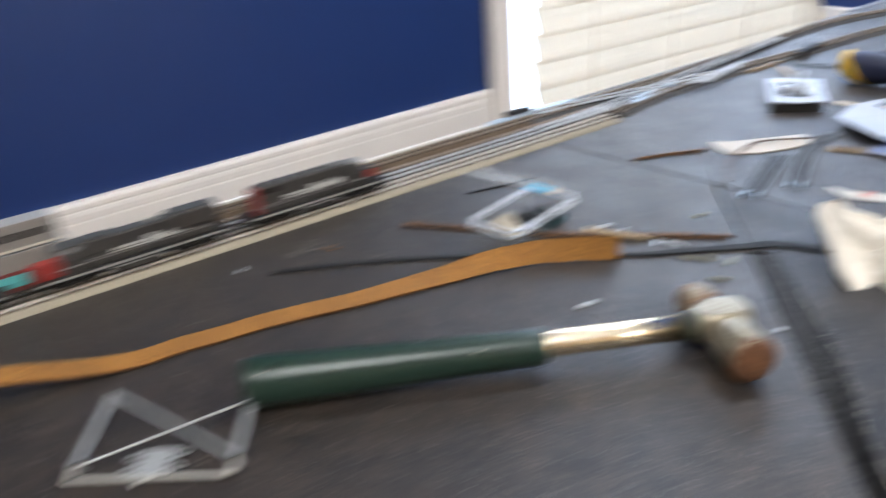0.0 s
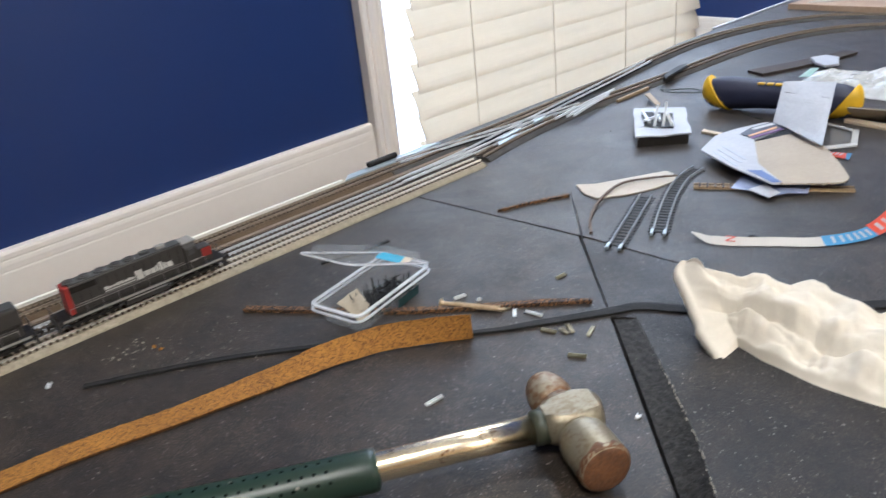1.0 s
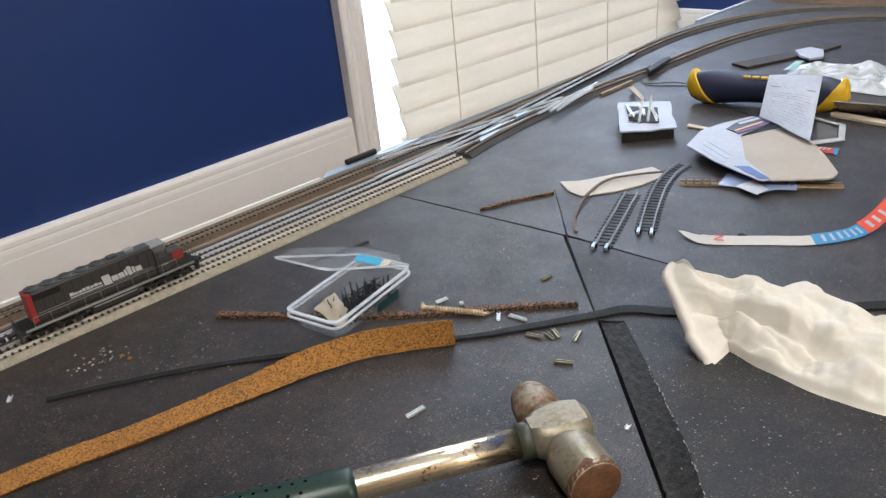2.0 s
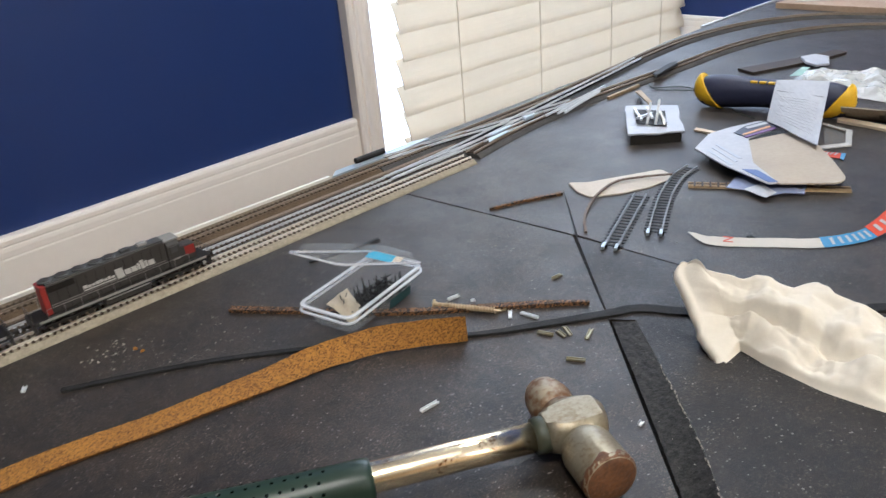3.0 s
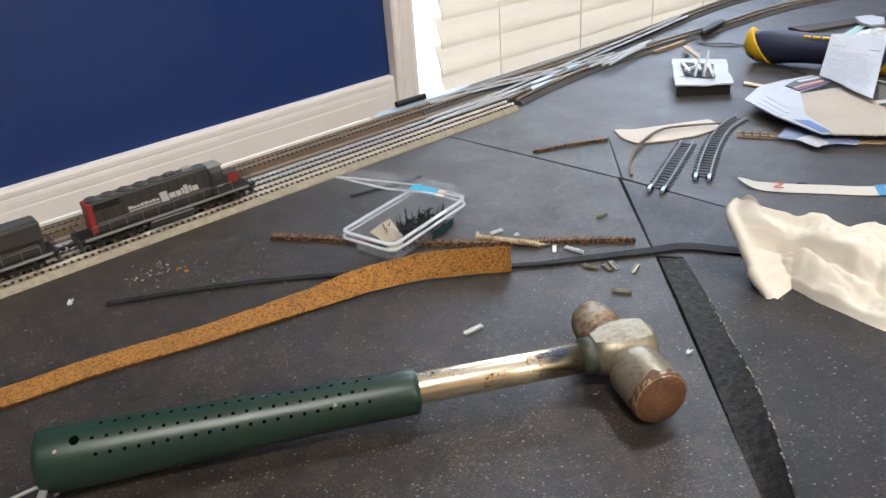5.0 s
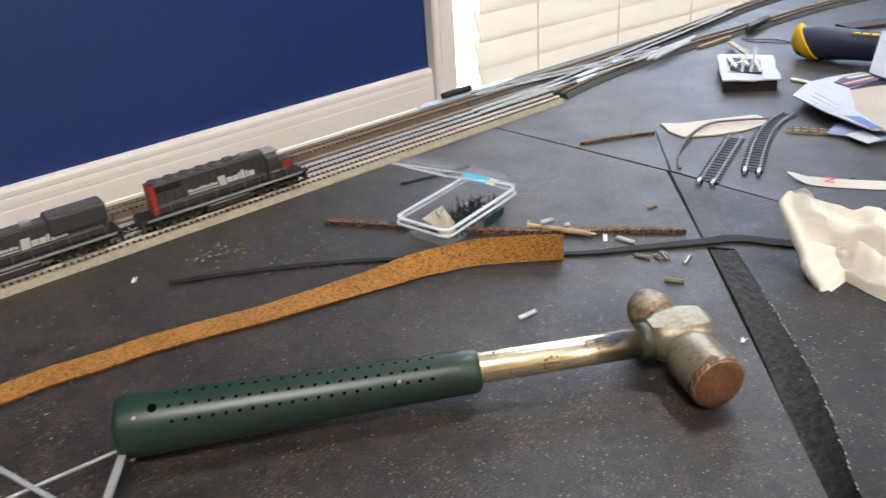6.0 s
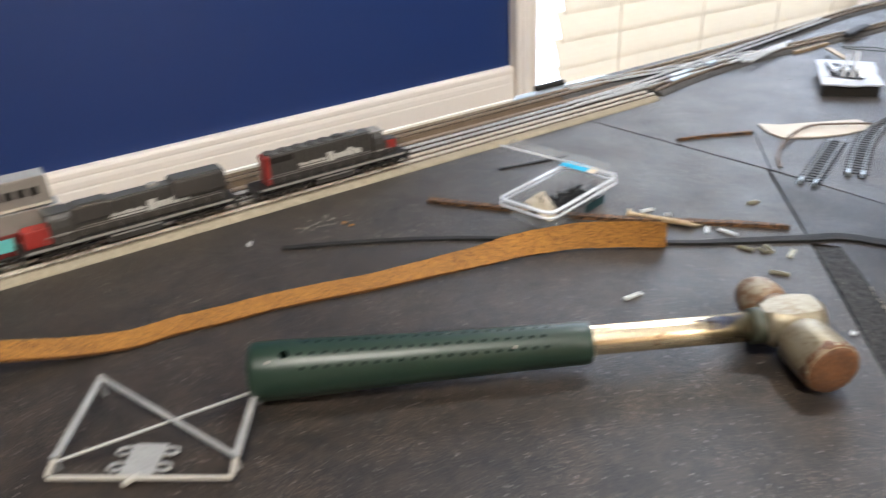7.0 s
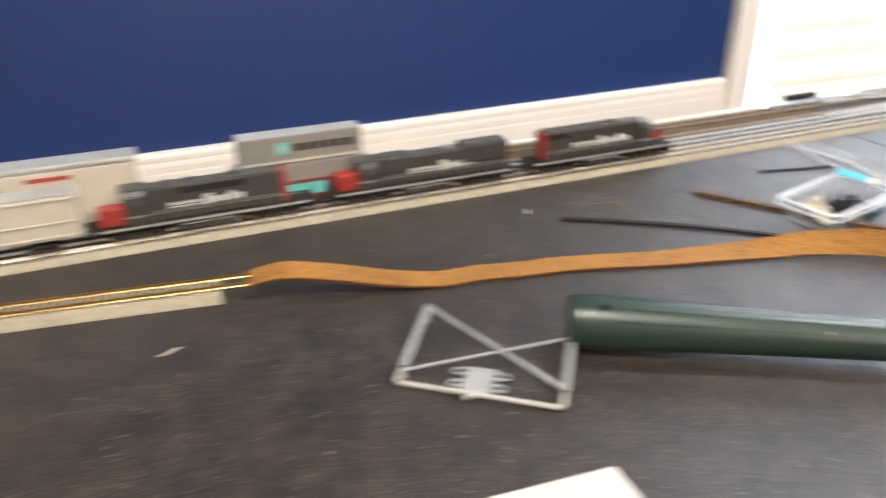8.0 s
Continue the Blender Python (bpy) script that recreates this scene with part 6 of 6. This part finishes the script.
def engine(name, m, label, spec):
    """A hood-type diesel, local x from its low-nose end (0) to its rear (length), z 0 at rail top."""
    e = thing(name, m, label, "model locomotive", "model locomotives")
    n = spec["length"]
    deck = 0.0098
    top = spec["top"]
    hw = 0.0056
    f = bmesh.new()
    box(f, 0.001, n - 0.001, -0.0092, 0.0092, deck - 0.0022, deck, 0.0003)
    box(f, 0.010, n - 0.010, -0.0060, 0.0060, deck - 0.0042, deck - 0.0020)
    part("deck", f, LOCO_BLACK, e, "black walkway deck")
    for s in (-1, 1):
        part("sill_stripe", boxed(0.004, n - 0.004, *sorted((s * 0.0092, s * 0.00945)), deck - 0.0014, deck + 0.0002), LOCO_LIGHT, e, "pale sill stripe")
        railing(e, 0.016, n - 0.010, s, deck)
    part("fuel_tank", boxed(n * 0.37, n * 0.63, -0.0080, 0.0080, 0.0020, deck - 0.0022, 0.0010), LOCO_GREY, e, "grey fuel tank")
    for s in (-1, 1):
        part("air_pipe", rod(bmesh.new(), (n * 0.38, s * 0.0084, deck - 0.0034), (n * 0.62, s * 0.0084, deck - 0.0034), 0.00045, None, 6), LOCO_LIGHT, e, "pale air pipe")
    truck(e, n * 0.195, 0.034, 3)
    truck(e, n * 0.805, 0.034, 3)
    coupler(e, 0.0012, -1)
    coupler(e, n - 0.0012, 1)
    for x, s in ((0.0, -1), (n, 1)):
        p = bmesh.new()
        box(p, *sorted((x - s * 0.0022, x - s * 0.0004)), -0.0088, 0.0088, 0.0026, deck, 0.0004)
        for y in (-0.0076, -0.003, 0.003, 0.0076):
            rod(p, (x - s * 0.0012, y, deck), (x - s * 0.0012, y, deck + 0.0062), 0.00022, None, 5)
        rod(p, (x - s * 0.0012, -0.0076, deck + 0.0062), (x - s * 0.0012, 0.0076, deck + 0.0062), 0.00022, None, 5)
        part("pilot", p, LOCO_GREY, e, "grey pilot with end railings")
    # nose, cab, hood
    a, b, c = spec["nose"], spec["cab"], spec["hood"]
    part("nose", boxed(a, b, -hw * 0.86, hw * 0.86, deck, deck + 0.0112, 0.0010), LOCO_RED if spec["red_nose"] else LOCO_GREY, e, "scarlet low nose" if spec["red_nose"] else "grey low nose with a scarlet wing")
    if not spec["red_nose"]:
        for s in (-1, 1):
            part("wing_patch", boxed(a + 0.0008, b - 0.004, *sorted((s * hw * 0.862, s * hw * 0.885)), deck + 0.0040, deck + 0.0104), LOCO_RED, e, "scarlet nose wing")
    ct = spec.get("cab_top", top)
    cab = bmesh.new()
    vs = []
    for x in (b, c):
        for y, z in ((-0.0082, deck), (0.0082, deck), (0.0082, ct - 0.0035), (0.0052, ct), (-0.0052, ct), (-0.0082, ct - 0.0035)):
            vs.append(cab.verts.new((x, y, z)))
    for k in range(6):
        cab.faces.new((vs[k], vs[(k + 1) % 6], vs[6 + (k + 1) % 6], vs[6 + k]))
    cab.faces.new(vs[:6][::-1])
    cab.faces.new(vs[6:])
    bmesh.ops.recalc_face_normals(cab, faces=cab.faces)
    bmesh.ops.bevel(cab, geom=list(cab.edges), offset=0.0005, segments=2, affect="EDGES")
    cab_ob = part("cab", cab, LOCO_GREY, e, "grey cab with pale roof and windows")
    part("cab_roof", boxed(b - 0.0012, c + 0.0006, -0.0062, 0.0062, ct - 0.0006, ct + 0.0005, 0.0003), LOCO_LIGHT if spec["fans"] and not spec["red_nose"] else LOCO_ROOF, cab_ob)
    for s in (-1, 1):
        part("windscreen", boxed(b - 0.0003, b + 0.0004, *sorted((s * 0.0008, s * 0.0070)), ct - 0.0085, ct - 0.0040), LOCO_ROOF, cab_ob, "grey windscreen")
        part("side_window", boxed(b + 0.0020, c - 0.0024, *sorted((s * 0.0080, s * 0.0084)), ct - 0.0085, ct - 0.0042), LOCO_ROOF, cab_ob, "grey side window")
        part("number_bar", boxed(b + 0.0014, c - 0.0028, *sorted((s * 0.0082, s * 0.00832)), deck + 0.0050, deck + 0.0064), LOCO_LIGHT, cab_ob)
    end = n - spec["rear"]
    hood = bmesh.new()
    box(hood, c, end - 0.0035, -hw, hw, deck, top - 0.0012, 0.0007)
    hood_ob = part("hood", hood, LOCO_GREY, e, "long grey hood")
    part("hood_roof", boxed(c, end - 0.0040, -hw + 0.0009, hw - 0.0009, top - 0.0013, top - 0.0003, 0.0004), LOCO_ROOF, hood_ob)
    if spec["red_rear"]:
        part("rear_panel", boxed(end - 0.0036, end, -hw - 0.0001, hw + 0.0001, deck + 0.0002, top - 0.0011, 0.0007), LOCO_RED, e, "scarlet hood end")
    else:
        part("rear_panel", boxed(end - 0.0036, end, -hw, hw, deck, top - 0.0014, 0.0010), LOCO_GREY, e)
    for x0, x1, extra, wide in spec["bulges"]:
        bu = bmesh.new()
        box(bu, x0, x1, -hw - wide, hw + wide, top - 0.0110, top + extra, 0.0018)
        part("radiator_housing", bu, LOCO_GREY, e, "flared radiator housing")
        part("housing_roof", boxed(x0 + 0.0015, x1 - 0.0015, -hw - wide + 0.002, hw + wide - 0.002, top + extra - 0.0003, top + extra + 0.0005, 0.0002), LOCO_ROOF, e)
    for x in spec["fans"]:
        fan = part("fan", lathe(bmesh.new(), (x, 0, top - 0.0004), (0, 0, 1), [(0, 0.0044), (0.0007, 0.0044), (0.0011, 0.0038), (0.0013, 0.0010)], 20), LOCO_ROOF, e, "round roof fan")
        part("fan_guard", lathe(bmesh.new(), (x, 0, top + 0.0006), (0, 0, 1), [(0, 0.0030), (0.0005, 0.0028)], 16), LOCO_GREY, fan)
    for x in spec["boxes"]:
        part("roof_box", boxed(x - 0.0032, x + 0.0032, -0.0022, 0.0022, top - 0.0004, top + 0.0016, 0.0005), LOCO_LIGHT if x in spec["pale"] else LOCO_ROOF, e)
    # grilles and door lines on both sides
    for s in (-1, 1):
        g = bmesh.new()
        for x0, x1 in spec["grilles"]:
            box(g, x0, x1, *sorted((s * hw, s * (hw + 0.0003))), top - 0.0062, top - 0.0022)
        if spec["grilles"]:
            part("grille", g, LOCO_BLACK, hood_ob, "dark radiator grille")
        d = bmesh.new()
        x = c + 0.004
        while x < end - 0.006:
            box(d, x, x + 0.0003, *sorted((s * hw, s * (hw + 0.00018))), deck + 0.0014, top - 0.0030)
            x += 0.0062
        part("door_seam", d, LOCO_BLACK, hood_ob)
        bars_for_words(e, spec["words"][0], spec["words"][1], spec["words"][2], s * (hw + 0.00030), 0.0068, spec["flip"])
        part("hood_stripe", boxed(c + 0.002, end - 0.004, *sorted((s * hw, s * (hw + 0.0002))), deck + 0.0060, deck + 0.0064), LOCO_RAILING, hood_ob)
    return e


# the first engine's low nose points along the track, away from the camera
engine("model_locomotive", pose(0.2685, T1, RAIL_TOP, 0, 0, 180), "dark grey model diesel with scarlet hood end and pale lettering bars",
       dict(length=0.1210, top=0.0308, cab_top=0.0290, nose=0.0080, cab=0.0200, hood=0.0290, rear=0.0105, red_nose=False, red_rear=True, bulges=[], fans=(0.1050, 0.0945, 0.0840, 0.0735, 0.0640), boxes=(0.0420, 0.0535), pale=(0.0420,), grilles=[(0.090, 0.107)], words=(0.0375, 0.0860, 0.0165), flip=-1))
engine("model_locomotive", pose(0.0030, T1, RAIL_TOP), "dark grey model diesel with scarlet nose and flared radiator",
       dict(length=0.1330, top=0.0288, cab_top=0.0284, nose=0.0050, cab=0.0200, hood=0.0330, rear=0.0060, red_nose=True, red_rear=False, bulges=[(0.0930, 0.1275, 0.0016, 0.0018), (0.034, 0.0560, 0.0006, 0.0008)], fans=(), boxes=(0.0830,), pale=(0.0830,), grilles=[], words=(0.0540, 0.1030, 0.0155), flip=1))
engine("model_locomotive", pose(-0.1410, T1, RAIL_TOP), "dark grey model diesel, scarlet at both ends, coupled behind",
       dict(length=0.1340, top=0.0315, nose=0.0050, cab=0.0200, hood=0.0330, rear=0.0170, red_nose=True, red_rear=True, bulges=[], fans=(0.045, 0.058), boxes=(0.085,), pale=(), grilles=[(0.052, 0.090)], words=(0.0450, 0.0900, 0.0165), flip=1))

# white hopper behind the engines
hop = thing("hopper_car", pose(-0.2950, T1, RAIL_TOP), "cream white ribbed covered hopper car on the front track", "model freight car", "model freight cars")
part("body", boxed(0.0, 0.1500, -0.0086, 0.0086, 0.0085, 0.0345, 0.0010), CAR_WHITE, hop)
part("roof", boxed(0.001, 0.149, -0.0070, 0.0070, 0.0345, 0.0362, 0.0008), CAR_ROOF, hop)
for k in range(17):
    for s in (-1, 1):
        part("rib", boxed(0.004 + k * 0.0088, 0.0052 + k * 0.0088, *sorted((s * 0.0085, s * 0.0089)), 0.0100, 0.0335, 0.0001), CAR_WHITE, hop)
for z in (0.0105, 0.0190, 0.0330):
    part("side_band", boxed(0.001, 0.149, -0.0093, -0.0084, z, z + 0.0010, 0.0002), CAR_WHITE, hop)
truck(hop, 0.022, 0.018, 2)
truck(hop, 0.128, 0.018, 2)
coupler(hop, 0.1495, 1)
lad = bmesh.new()
for k in range(7):
    rod(lad, (0.1512, -0.0085, 0.010 + k * 0.0034), (0.1512, -0.0030, 0.010 + k * 0.0034), 0.0003, None, 5)
rod(lad, (0.1512, -0.0085, 0.008), (0.1512, -0.0085, 0.033), 0.0003, None, 5)
rod(lad, (0.1512, -0.0030, 0.008), (0.1512, -0.0030, 0.033), 0.0003, None, 5)
part("ladder", lad, CAR_WHITE, hop, "pale end ladder")

# container car on the middle track
well = thing("container_car", pose(-0.0900, T2, RAIL_TOP), "red well car with teal lettering carrying two stacked containers", "model freight car", "model freight cars")
wb = bmesh.new()
for s in (-1, 1):
    y0, y1 = sorted((s * 0.0080, s * 0.0095))
    box(wb, 0.0, 0.1600, y0, y1, 0.0105, 0.0165, 0.0003)
    box(wb, 0.026, 0.134, y0, y1, 0.0028, 0.0105, 0.0003)
box(wb, 0.0, 0.024, -0.0080, 0.0080, 0.0090, 0.0165, 0.0004)
box(wb, 0.136, 0.160, -0.0080, 0.0080, 0.0090, 0.0165, 0.0004)
box(wb, 0.026, 0.134, -0.0080, 0.0080, 0.0028, 0.0040)
part("well_body", wb, WELL_RED, well, "dull red well body")
for x0, x1 in ((0.0660, 0.0940), (0.030, 0.050)):
    part("lettering_bar", boxed(x0, x1, -0.00972, -0.0095, 0.0064, 0.0145), TEAL, well, "teal lettering bar")
truck(well, 0.014, 0.018, 2)
truck(well, 0.146, 0.018, 2)
coupler(well, 0.0, -1)
coupler(well, 0.160, 1)


def container(name, x0, x1, z0, z1, material, label):
    c = thing(name, pose(-0.0900, T2, RAIL_TOP), label, "model container", "stacked containers")
    part("box", boxed(x0, x1, -0.0074, 0.0074, z0, z1, 0.0004), material, c)
    part("roof", boxed(x0 + 0.0004, x1 - 0.0004, -0.0070, 0.0070, z1, z1 + 0.0006, 0.0002), CAR_ROOF, c)
    for k in range(int((x1 - x0) / 0.0028)):
        part("corrugation", boxed(x0 + 0.002 + k * 0.0028, x0 + 0.0032 + k * 0.0028, -0.0077, -0.0074, z0 + 0.001, z1 - 0.001), material, c)
    part("base_rail", boxed(x0, x1, -0.0078, 0.0078, z0 - 0.0002, z0 + 0.0016, 0.0002), CAR_WHITE, c, "pale base rail")
    return c


container("container", 0.036, 0.124, 0.0042, 0.0275, BOX_GREY, "grey lower container sitting in the well car")
upper = container("container", 0.0400, 0.1205, 0.0295, 0.0470, BOX_GREY, "grey upper container with a teal square and dark name bar")
part("square_mark", boxed(0.0640, 0.0715, -0.00795, -0.0077, 0.0355, 0.0430), TEAL, upper, "teal square")
part("square_mark", boxed(0.0662, 0.0693, -0.00810, -0.00795, 0.0377, 0.0408), CAR_WHITE, upper)
for k in range(6):
    part("lettering_bar", boxed(0.0755 + k * 0.0068, 0.0805 + k * 0.0068, -0.00795, -0.0077, 0.0365, 0.0415), LOCO_BLACK, upper)

# white box car behind it
bx = thing("box_car", pose(-0.3100, T2, RAIL_TOP), "cream white box car with a red stripe on the middle track", "model freight car", "model freight cars")
part("body", boxed(0.0, 0.2000, -0.0088, 0.0088, 0.0090, 0.0440, 0.0008), CAR_WHITE, bx)
part("roof", boxed(-0.0008, 0.2008, -0.0090, 0.0090, 0.0440, 0.0478, 0.0014), CAR_ROOF, bx, "grey metal roof")
for k in range(18):
    part("side_post", boxed(0.006 + k * 0.011, 0.0068 + k * 0.011, -0.0092, -0.0087, 0.0100, 0.0430), CAR_WHITE, bx)
part("stripe", boxed(0.139, 0.163, -0.0094, -0.00925, 0.0385, 0.0410), LOCO_RED, bx, "red stripe")
truck(bx, 0.026, 0.018, 2)
truck(bx, 0.174, 0.018, 2)
coupler(bx, 0.1995, 1)
